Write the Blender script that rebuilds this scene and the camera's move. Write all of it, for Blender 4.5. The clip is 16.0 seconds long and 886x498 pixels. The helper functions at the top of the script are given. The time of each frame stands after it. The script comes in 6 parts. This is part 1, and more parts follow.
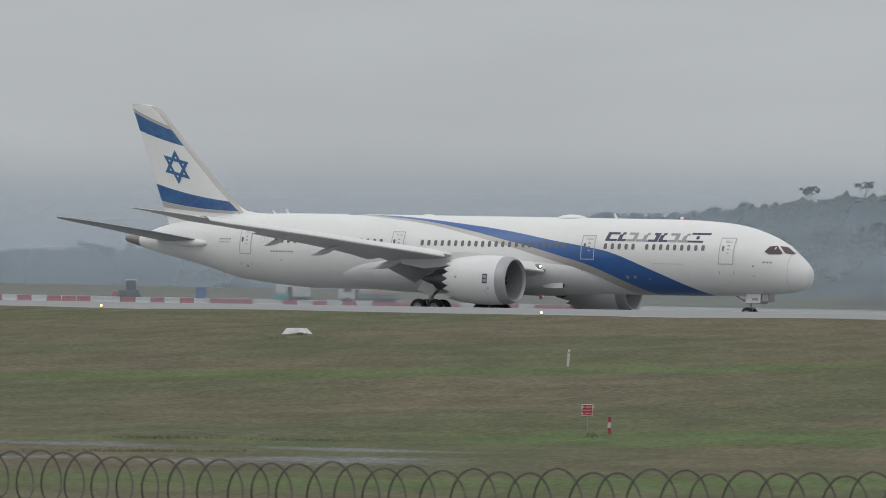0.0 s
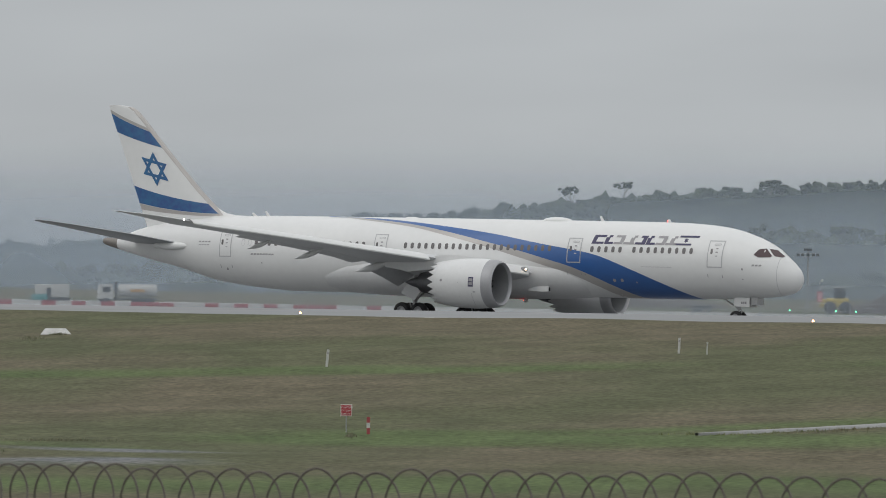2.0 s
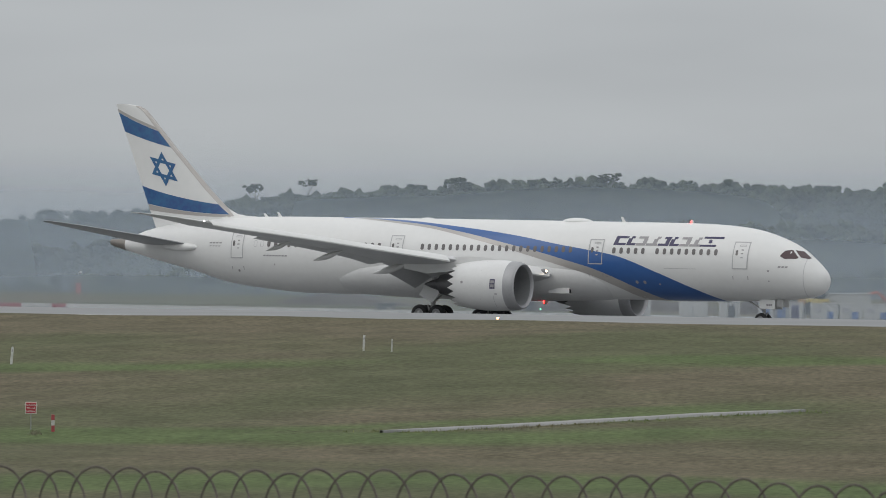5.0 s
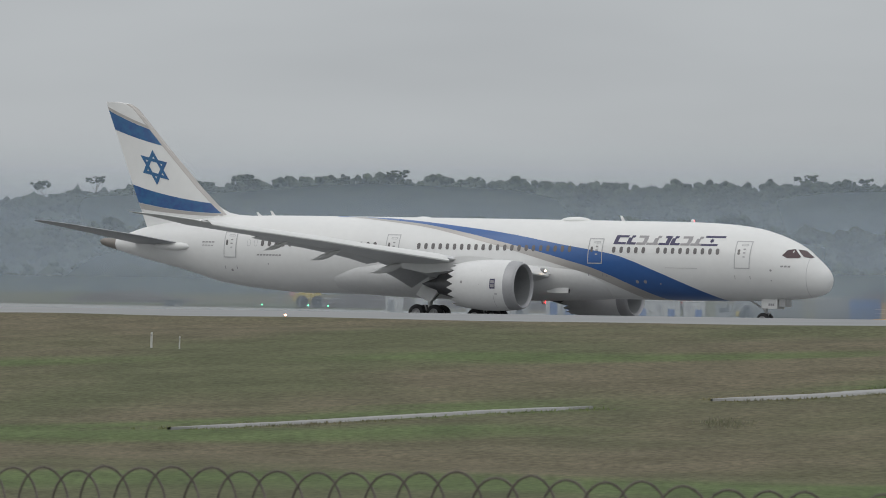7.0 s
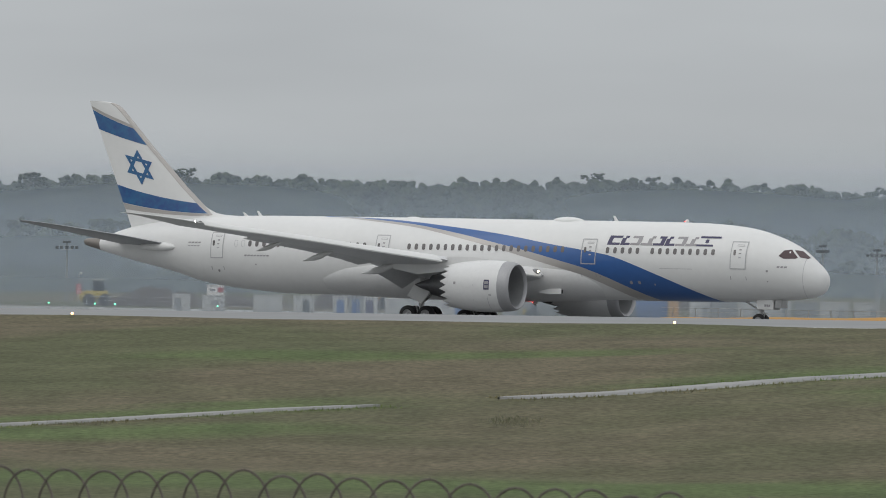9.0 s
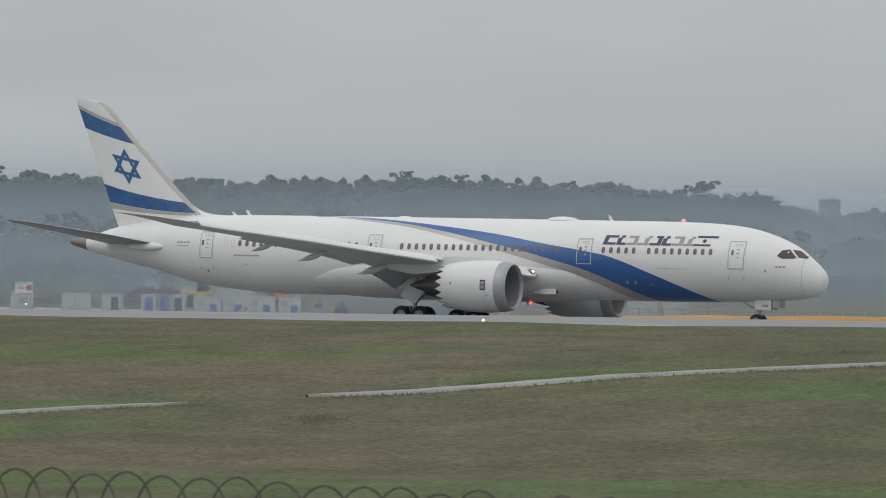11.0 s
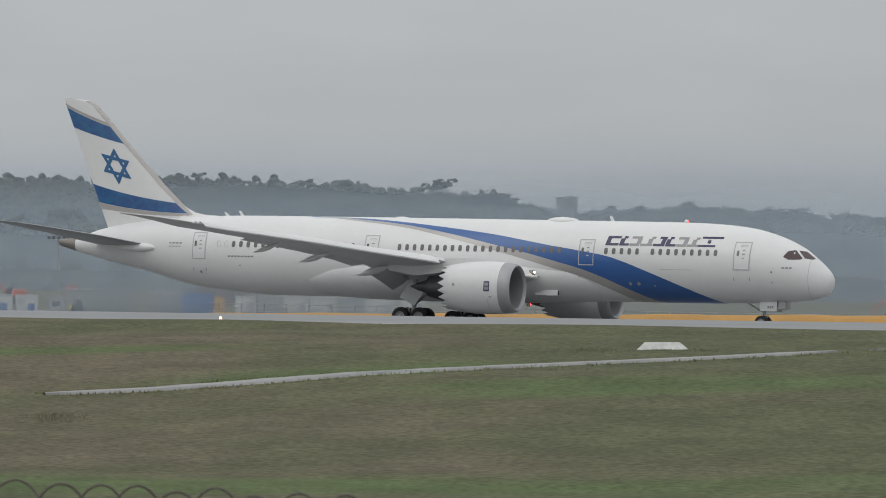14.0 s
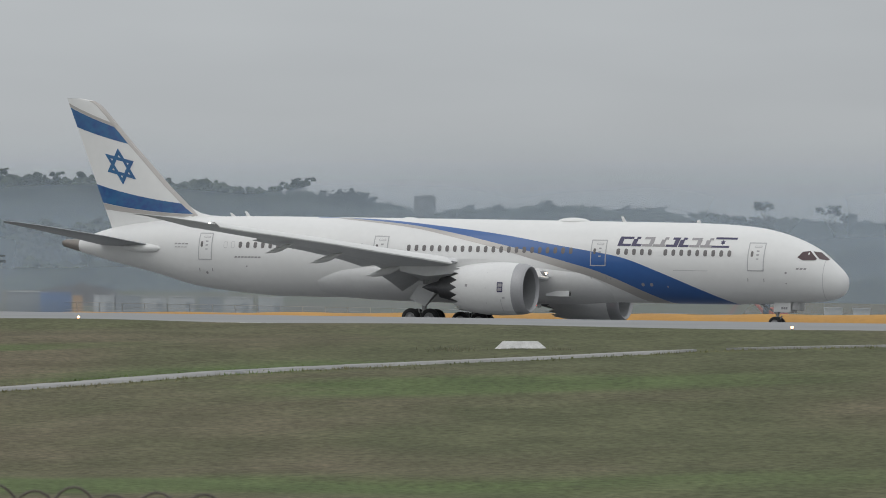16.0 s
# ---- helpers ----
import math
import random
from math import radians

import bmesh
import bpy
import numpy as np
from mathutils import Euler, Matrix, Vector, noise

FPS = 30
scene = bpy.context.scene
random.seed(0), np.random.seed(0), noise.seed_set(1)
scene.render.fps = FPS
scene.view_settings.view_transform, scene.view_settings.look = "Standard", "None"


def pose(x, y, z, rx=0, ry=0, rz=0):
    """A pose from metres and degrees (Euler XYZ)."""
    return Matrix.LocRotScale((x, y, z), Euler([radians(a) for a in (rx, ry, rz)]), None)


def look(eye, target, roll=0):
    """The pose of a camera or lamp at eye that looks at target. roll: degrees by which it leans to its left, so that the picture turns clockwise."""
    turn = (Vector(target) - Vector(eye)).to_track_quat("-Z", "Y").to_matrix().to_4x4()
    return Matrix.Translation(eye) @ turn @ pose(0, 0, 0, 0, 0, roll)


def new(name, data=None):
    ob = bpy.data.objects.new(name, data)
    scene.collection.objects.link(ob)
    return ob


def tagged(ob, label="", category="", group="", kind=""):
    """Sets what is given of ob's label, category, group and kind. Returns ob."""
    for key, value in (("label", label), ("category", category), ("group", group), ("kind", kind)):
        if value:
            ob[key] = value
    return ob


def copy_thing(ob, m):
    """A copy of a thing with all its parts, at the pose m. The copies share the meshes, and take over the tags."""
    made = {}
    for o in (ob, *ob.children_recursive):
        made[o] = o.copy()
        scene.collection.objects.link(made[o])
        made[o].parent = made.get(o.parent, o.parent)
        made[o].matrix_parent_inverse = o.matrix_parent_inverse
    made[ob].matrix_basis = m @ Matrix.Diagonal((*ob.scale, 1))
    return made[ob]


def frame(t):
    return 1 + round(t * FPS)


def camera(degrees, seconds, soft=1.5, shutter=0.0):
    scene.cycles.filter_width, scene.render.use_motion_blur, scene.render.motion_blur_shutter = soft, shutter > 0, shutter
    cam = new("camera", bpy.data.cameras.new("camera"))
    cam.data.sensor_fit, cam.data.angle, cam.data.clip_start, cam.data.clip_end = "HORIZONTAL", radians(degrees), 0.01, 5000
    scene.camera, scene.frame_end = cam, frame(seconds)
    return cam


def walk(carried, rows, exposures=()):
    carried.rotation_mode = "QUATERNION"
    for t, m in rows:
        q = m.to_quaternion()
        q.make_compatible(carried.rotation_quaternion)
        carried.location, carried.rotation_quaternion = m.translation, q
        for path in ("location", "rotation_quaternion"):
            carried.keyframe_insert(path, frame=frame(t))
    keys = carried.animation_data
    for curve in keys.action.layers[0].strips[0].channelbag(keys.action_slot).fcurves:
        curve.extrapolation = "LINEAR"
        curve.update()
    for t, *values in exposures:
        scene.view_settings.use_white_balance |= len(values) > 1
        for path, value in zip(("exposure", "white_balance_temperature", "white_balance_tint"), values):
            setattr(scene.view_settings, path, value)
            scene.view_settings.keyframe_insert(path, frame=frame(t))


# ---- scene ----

# time, bearing and tilt of the view, and how far the airliner's nose has rolled
TIMES = [
    (0.0, -30.216, -0.295, -424.93),
    (0.5, -29.895, -0.284, -419.99),
    (1.0, -29.591, -0.285, -414.84),
    (1.5, -29.281, -0.287, -409.86),
    (2.0, -29.016, -0.289, -404.77),
    (2.5, -28.762, -0.292, -399.85),
    (3.0, -28.508, -0.292, -394.85),
    (3.5, -28.245, -0.304, -390.08),
    (4.0, -27.968, -0.301, -385.15),
    (6.5, -26.671, -0.304, -362.15),
    (7.0, -26.390, -0.307, -357.73),
    (7.5, -26.120, -0.308, -353.44),
    (8.0, -25.858, -0.309, -349.10),
    (8.5, -25.593, -0.314, -344.85),
    (9.0, -25.329, -0.312, -340.56),
    (11.5, -24.161, -0.319, -321.55),
    (12.0, -23.952, -0.317, -317.81),
    (12.5, -23.738, -0.322, -314.26),
    (13.0, -23.499, -0.321, -310.69),
    (13.5, -23.281, -0.324, -307.28),
    (14.0, -23.069, -0.325, -303.92),
    (14.5, -22.858, -0.326, -300.73),
    (15.0, -22.648, -0.328, -297.58),
    (15.5, -22.488, -0.323, -294.62),
    (16.0, -22.363, -0.327, -291.70),
]
EYE = Vector((0, 0, 10.45))
LINE_Y, PITCH, BANK, GRADE = 786.5, -0.01109, -0.03613, -0.00428
LEAN = 0.235


def heading(t):
    """The airliner's small swing off its line, in degrees."""
    u = t / 8 - 1
    return -0.663 + 0.092 * u + 0.968 * u * u


FOV = 4.4074


def sight(bearing, tilt, far=100.0):
    """The point that lies so far from the eye, in degrees of bearing and tilt."""
    b, e = radians(bearing), radians(tilt)
    return EYE + far * Vector((math.sin(b) * math.cos(e), math.cos(b) * math.cos(e), math.sin(e)))


cam = camera(FOV, 16.0, soft=0.95, shutter=0.12)
# the long lens is set on the airliner, so the near wire is out of focus
cam.data.dof.use_dof, cam.data.dof.focus_distance, cam.data.dof.aperture_fstop = True, 870.0, 15.0
walk(cam, [(t, look(EYE, sight(b, e), LEAN)) for t, b, e, _ in TIMES])
scene.view_settings.exposure = 0.0

# ---------------------------------------------------------------- sky and light
world = bpy.data.worlds.new("overcast_sky")
scene.world = world
world.use_nodes = True
wn, wl = world.node_tree.nodes, world.node_tree.links
wn.clear()
w_out, w_bg = wn.new("ShaderNodeOutputWorld"), wn.new("ShaderNodeBackground")
w_co, w_sep, w_ramp = wn.new("ShaderNodeTexCoord"), wn.new("ShaderNodeSeparateXYZ"), wn.new("ShaderNodeValToRGB")
w_sky, w_hsv, w_mix, w_map, w_noise, w_cloud = (wn.new("ShaderNodeTexSky"), wn.new("ShaderNodeHueSaturation"), wn.new("ShaderNodeMix"),
                                                wn.new("ShaderNodeMapping"), wn.new("ShaderNodeTexNoise"), wn.new("ShaderNodeMix"))
w_sky.sky_type, w_sky.sun_disc, w_sky.sun_elevation, w_sky.sun_rotation = "NISHITA", False, radians(50), radians(200)
w_hsv.inputs["Saturation"].default_value, w_hsv.inputs["Value"].default_value = 0.12, 0.06
wl.new(w_sky.outputs[0], w_hsv.inputs["Color"])
wl.new(w_co.outputs["Generated"], w_sep.inputs[0])
wl.new(w_sep.outputs["Z"], w_ramp.inputs[0])
# a cloud deck about three times as bright overhead as at the horizon
r = w_ramp.color_ramp
r.elements[0].position, r.elements[0].color = 0.0, (0.456, 0.482, 0.500, 1)
r.elements[1].position, r.elements[1].color = 1.0, (1.12, 1.15, 1.18, 1)
e = r.elements.new(0.03); e.color = (0.482, 0.509, 0.531, 1)
e = r.elements.new(0.3); e.color = (0.76, 0.785, 0.805, 1)
w_map.inputs["Scale"].default_value = (9, 9, 40)
w_noise.inputs["Scale"].default_value, w_noise.inputs["Detail"].default_value = 2.2, 3.0
wl.new(w_co.outputs["Generated"], w_map.inputs[0])
wl.new(w_map.outputs[0], w_noise.inputs["Vector"])
w_cloud.data_type, w_cloud.blend_type = "RGBA", "OVERLAY"
w_cloud.inputs[0].default_value = 0.16
wl.new(w_ramp.outputs[0], w_cloud.inputs[6])
wl.new(w_noise.outputs["Fac"], w_cloud.inputs[7])
w_mix.data_type, w_mix.blend_type = "RGBA", "MIX"
w_mix.inputs[0].default_value = 0.1
wl.new(w_cloud.outputs[2], w_mix.inputs[6])
wl.new(w_hsv.outputs[0], w_mix.inputs[7])
wl.new(w_mix.outputs[2], w_bg.inputs["Color"])
w_bg.inputs["Strength"].default_value = 1.0
wl.new(w_bg.outputs[0], w_out.inputs[0])

sun_data = bpy.data.lights.new("sun", "SUN")
sun_data.energy, sun_data.angle, sun_data.color = 0.5, radians(40), (1.0, 0.97, 0.93)
sun = new("sun", sun_data)
sun.matrix_world = look((-150, -300, 400), (0, 0, 0))


# ---------------------------------------------------------------- materials
def material(name, colour, rough=0.5, metal=0.0, vary=0.12, size=1.0, bump=0.0, second=None, fine=8.0, stretch=(1, 1, 1), coat=0.0, island=0.0, spread=(0.35, 0.65)):
    """Two scales of noise between a base colour and a second one, with some relief; sizes in metres."""
    m = bpy.data.materials.new(name)
    m.use_nodes = True
    n, l = m.node_tree.nodes, m.node_tree.links
    b = n["Principled BSDF"]
    b.inputs["Roughness"].default_value, b.inputs["Metallic"].default_value = rough, metal
    b.inputs["Coat Weight"].default_value = coat
    co, mp, big, small, mix, ramp = (n.new("ShaderNodeTexCoord"), n.new("ShaderNodeMapping"), n.new("ShaderNodeTexNoise"), n.new("ShaderNodeTexNoise"),
                                     n.new("ShaderNodeMix"), n.new("ShaderNodeValToRGB"))
    mp.inputs["Scale"].default_value = stretch
    l.new(co.outputs["Object"], mp.inputs[0])
    big.inputs["Scale"].default_value, big.inputs["Detail"].default_value = 1.0 / size, 4
    small.inputs["Scale"].default_value, small.inputs["Detail"].default_value = fine / size, 5
    l.new(mp.outputs[0], big.inputs["Vector"])
    l.new(mp.outputs[0], small.inputs["Vector"])
    mix.data_type = "FLOAT"
    mix.inputs[0].default_value = 0.4
    l.new(big.outputs["Fac"], mix.inputs[2])
    l.new(small.outputs["Fac"], mix.inputs[3])
    l.new(mix.outputs[0], ramp.inputs[0])
    other = second or tuple(c * (1 - vary) for c in colour)
    ramp.color_ramp.elements[0].position, ramp.color_ramp.elements[1].position = spread
    ramp.color_ramp.elements[0].color, ramp.color_ramp.elements[1].color = (*other, 1), (*colour, 1)
    out = ramp.outputs[0]
    if island:
        geo, hsv, mr = n.new("ShaderNodeNewGeometry"), n.new("ShaderNodeHueSaturation"), n.new("ShaderNodeMapRange")
        l.new(geo.outputs["Random Per Island"], mr.inputs[0])
        mr.inputs["To Min"].default_value, mr.inputs["To Max"].default_value = 1 - island, 1 + island
        l.new(mr.outputs[0], hsv.inputs["Value"])
        l.new(out, hsv.inputs["Color"])
        out = hsv.outputs[0]
    l.new(out, b.inputs["Base Color"])
    if bump:
        bp = n.new("ShaderNodeBump")
        bp.inputs["Strength"].default_value, bp.inputs["Distance"].default_value = 0.6, bump
        l.new(small.outputs["Fac"], bp.inputs["Height"])
        l.new(bp.outputs[0], b.inputs["Normal"])
    return m


def glow(name, colour, strength):
    m = bpy.data.materials.new(name)
    m.use_nodes = True
    b = m.node_tree.nodes["Principled BSDF"]
    b.inputs["Base Color"].default_value = (*colour, 1)
    b.inputs["Emission Color"].default_value, b.inputs["Emission Strength"].default_value = (*colour, 1), strength
    return m


WHITE = material("white_aircraft_paint", (0.70, 0.70, 0.69), 0.42, vary=0.05, size=4, coat=0.12)
FAIRING = material("off_white_fairing_paint", (0.66, 0.66, 0.655), 0.42, vary=0.07, size=2, coat=0.15)
WING_GREY = material("grey_wing_paint", (0.60, 0.605, 0.61), 0.45, vary=0.10, size=3)
TAIL_GREY = material("mid_grey_tail_paint", (0.30, 0.31, 0.32), 0.4, vary=0.15, size=2)
BLUE = material("royal_blue_paint", (0.030, 0.105, 0.31), 0.32, vary=0.10, size=3, coat=0.2)
FIN_BLUE = material("blue_fin_paint", (0.016, 0.062, 0.215), 0.28, second=(0.018, 0.115, 0.26), size=3, coat=0.5, spread=(0.4, 0.6))
SILVER = material("warm_silver_paint", (0.42, 0.40, 0.38), 0.35, metal=0.25, vary=0.06, size=2)
NAVY = material("navy_lettering", (0.035, 0.03, 0.09), 0.4, size=1)
GREY_MARK = material("grey_lettering", (0.30, 0.29, 0.30), 0.4, size=1)
DOOR_LINE = material("door_outline_grey", (0.43, 0.43, 0.44), 0.45, size=1)
WINDOW = material("dim_window_pane", (0.15, 0.14, 0.14), 0.12, size=0.5)
COCKPIT = material("dark_flight_deck_glass", (0.075, 0.045, 0.048), 0.10, size=0.5)
LIP = material("bare_metal_inlet_lip", (0.36, 0.36, 0.37), 0.5, metal=0.35, vary=0.1, size=1)
DUCT = material("inlet_duct_grey", (0.24, 0.245, 0.25), 0.5, size=1)
FAN = material("dark_fan_metal", (0.05, 0.05, 0.055), 0.4, metal=0.6, size=0.5)
EXHAUST = material("exhaust_metal", (0.125, 0.125, 0.13), 0.42, metal=0.8, vary=0.3, size=0.8)
CONE = material("heat_stained_tail_cone", (0.24, 0.22, 0.20), 0.45, metal=0.4, vary=0.25, size=0.6)
TYRE = material("black_rubber", (0.025, 0.025, 0.027), 0.8, vary=0.3, size=0.3)
HUB = material("wheel_hub_metal", (0.45, 0.45, 0.46), 0.4, metal=0.5, size=0.3)
STRUT = material("landing_gear_grey", (0.42, 0.42, 0.42), 0.4, vary=0.2, size=0.5)
LED = glow("landing_light_glow", (1.0, 0.80, 0.58), 6.0)
BEACON = material("red_beacon_glass", (0.5, 0.02, 0.02), 0.15, size=0.2)
EDGE_GLOW = glow("runway_light_glow", (1.0, 0.45, 0.2), 6.0)
GREEN_GLOW = glow("green_light_glow", (0.15, 1.0, 0.5), 2.5)


# ---------------------------------------------------------------- mesh helpers
def mesh_of(bm, name, mat, smooth=40):
    me = bpy.data.meshes.new(name)
    bmesh.ops.recalc_face_normals(bm, faces=bm.faces)
    bm.to_mesh(me)
    bm.free()
    for m in (mat if isinstance(mat, (list, tuple)) else [mat]):
        me.materials.append(m)
    if smooth:
        for poly in me.polygons:
            poly.use_smooth = True
        me.set_sharp_from_angle(angle=radians(smooth))
    return me


def part(name, bm, mat, parent=None, label="", smooth=40):
    ob = new(name, mesh_of(bm, name, mat, smooth))
    ob.parent = parent
    if label:
        ob["label"] = label
    return ob


def loft(rings, close_start=True, close_end=True, ring_closed=True):
    bm = bmesh.new()
    vs = [[bm.verts.new(c) for c in ring] for ring in rings]
    for a, b in zip(vs, vs[1:]):
        k = len(a)
        for i in range(k if ring_closed else k - 1):
            j = (i + 1) % k
            bm.faces.new((a[i], a[j], b[j], b[i]))
    if close_start and ring_closed:
        bm.faces.new(list(reversed(vs[0])))
    if close_end and ring_closed:
        bm.faces.new(vs[-1])
    return bm


def block(bm, x0, x1, y0, y1, z0, z1, bevel=0.0, turn=None):
    r = bmesh.ops.create_cube(bm, size=1.0)
    m = Matrix.LocRotScale(((x0 + x1) / 2, (y0 + y1) / 2, (z0 + z1) / 2), None, (x1 - x0, y1 - y0, z1 - z0))
    bmesh.ops.transform(bm, matrix=(turn @ m) if turn else m, verts=r["verts"])
    if bevel:
        es = list({e for v in r["verts"] for e in v.link_edges})
        bmesh.ops.bevel(bm, geom=es, offset=bevel, segments=2, affect="EDGES", profile=0.6)
    return bm


def box(*a, bevel=0.0):
    return block(bmesh.new(), *a, bevel=bevel)


def tube(bm, a, b, r0, r1=None, seg=10):
    a, b = Vector(a), Vector(b)
    d = b - a
    m = Matrix.Translation((a + b) / 2) @ d.to_track_quat("Z", "Y").to_matrix().to_4x4()
    bmesh.ops.create_cone(bm, cap_ends=True, segments=seg, radius1=r0, radius2=r0 if r1 is None else r1, depth=d.length, matrix=m)
    return bm


def turned(profile, seg=40, axis="x"):
    """A body of revolution about the x axis (or y), from (along, radius) pairs."""
    rings = []
    for u, r in profile:
        ring = []
        for i in range(seg):
            a = 2 * math.pi * i / seg
            ring.append((u, r * math.cos(a), r * math.sin(a)) if axis == "x" else (r * math.cos(a), u, r * math.sin(a)))
        rings.append(ring)
    return loft(rings, False, False)


def lerp(x, table):
    """Smooth interpolation in a short table of (x, value) pairs."""
    if x <= table[0][0]:
        return table[0][1]
    for i in range(len(table) - 1):
        (x0, y0), (x1, y1) = table[i], table[i + 1]
        if x <= x1:
            u = (x - x0) / (x1 - x0)
            xm, ym = table[i - 1] if i else (2 * x0 - x1, 2 * y0 - y1)
            xn, yn = table[i + 2] if i + 2 < len(table) else (2 * x1 - x0, 2 * y1 - y0)
            m0, m1 = (y1 - ym) / (x1 - xm) * (x1 - x0), (yn - y0) / (xn - x0) * (x1 - x0)
            return (2 * u**3 - 3 * u * u + 1) * y0 + (u**3 - 2 * u * u + u) * m0 + (3 * u * u - 2 * u**3) * y1 + (u**3 - u * u) * m1
    return table[-1][1]


def straight(x, table):
    return float(np.interp(x, [a for a, _ in table], [b for _, b in table]))


# ---------------------------------------------------------------- the lie of the land
# the lit runway edge runs past the camera at a slant: along it s, beyond it n
RUN0, RUN, OUT = Vector((-394.0, 632.6)), Vector((0.8487, -0.5289)), Vector((0.5289, 0.8487))
SKYLINE = [(-40, -0.30), (-33, -0.27), (-31.5, -0.25), (-30.5, -0.20), (-29.8, -0.135), (-29, -0.035), (-28.4, 0.033), (-27.9, 0.075), (-27, 0.09), (-25, 0.082),
           (-24, 0.068), (-23.2, 0.032), (-22.7, -0.02), (-22.52, -0.075), (-22.38, -0.08), (-22.2, -0.048), (-21.5, -0.065), (-20.5, -0.125), (-19.5, -0.20), (-10, -0.25)]
RIDGE, CANOPY = 3300.0, 9.0


def to_run(x, y):
    d = Vector((x, y)) - RUN0
    return d.dot(RUN), d.dot(OUT)


def from_run(s, n):
    c = RUN0 + RUN * s + OUT * n
    return c.x, c.y


def edge_height(s):
    return 2.68 + 0.0037 * max(-500.0, min(900.0, s))


def blend(a, b, u):
    u = max(0.0, min(1.0, u))
    return a + (b - a) * u * u * (3 - 2 * u)


def taxi_height(x, y):
    return 0.11 + GRADE * (max(-800.0, min(300.0, x)) + 31 + 390) + BANK * max(-14.0, min(14.0, y - LINE_Y))


def land(x, y):
    """The height of the ground."""
    s, n = to_run(x, y)
    far = math.hypot(x, y)
    base = edge_height(s)
    if n < -0.8:
        dip = 0.45 + 0.15 * math.sin(s * 0.013)
        if n > -105:
            z = blend(dip, base - 0.06, (n + 118) / 115.0) * 0.6 + (dip + (base - 0.06 - dip) * (n + 105) / 102) * 0.4
        elif n > -155:
            z = dip
        elif n > -285:
            z = blend(dip, 4.4, (-155 - n) / 130.0)
        else:
            z = blend(4.4, EYE.z - 1.7, (-285 - n) / 38.0)
        z += 0.17 * blend(0, 1, (n + 12) / 8.0) * blend(0, 1, (-0.8 - n) / 1.6)
        return z + 0.10 * noise.noise((x * 0.05, y * 0.05, 0))
    if n < 30:
        return base - 0.06 - 0.02 * max(0, n) / 30
    low = taxi_height(x, y)
    if n < 75:
        return blend(base - 0.08, low, (n - 30) / 45.0)
    b = math.degrees(math.atan2(x, y))
    yard = EYE.z - 1560 * math.tan(radians(0.60 + 0.0098 * (max(-40.0, min(-16.0, b)) + 29.9)))
    z = low + (yard - low) * max(0.0, min(1.0, (y - LINE_Y - 40) / 520.0))
    if far > 1900:
        top = straight(b, SKYLINE)
        u = min(1.0, max(0.0, (far - 2000) / (RIDGE - 2000)))
        t = -0.52 + (top + 0.52) * u
        hill = EYE.z + math.tan(radians(t)) * min(far, RIDGE) - CANOPY - 0.02 * max(0, far - RIDGE)
        z = blend(z, hill, (far - 1900) / 150.0)
    return z


LUSH_RUNS = [([(-31.9, -1.245), (-31.3, -1.26), (-30.7, -1.285)], 4), ([(-29.6, -1.235), (-28.9, -1.24), (-28.2, -1.235), (-27.4, -1.245), (-26.6, -1.22)], 8), ([(-29.9, -0.905), (-29.2, -0.90), (-28.6, -0.885)], 7),
             ([(-27.8, -1.19), (-27.0, -1.15), (-26.3, -1.10)], 4), ([(-31.9, -1.44), (-30.6, -1.47), (-29.4, -1.47), (-28, -1.44)], 10), ([(-24.3, -1.0), (-23.6, -0.945), (-22.9, -0.905)], 5), ([(-32.1, -0.92), (-31.2, -0.93), (-30.4, -0.92)], 7),
             ([(-26.9, -1.45), (-25.8, -1.49), (-24.3, -1.52)], 10), ([(-26.3, -0.84), (-25.4, -0.85), (-24.6, -0.83)], 6), ([(-22.9, -1.0), (-22.2, -1.02), (-21.4, -1.0)], 7), ([(-23.8, -1.5), (-22.6, -1.53), (-21.2, -1.5)], 10)]


def ray_ground(bearing, tilt, start=200.0):
    """Where the way from the eye meets the land."""
    d = (sight(bearing, tilt, 1.0) - EYE)
    k = start
    while k < 3000:
        q = EYE + d * k
        if q.z <= land(q.x, q.y):
            return q
        k += 0.5
    return EYE + d * k


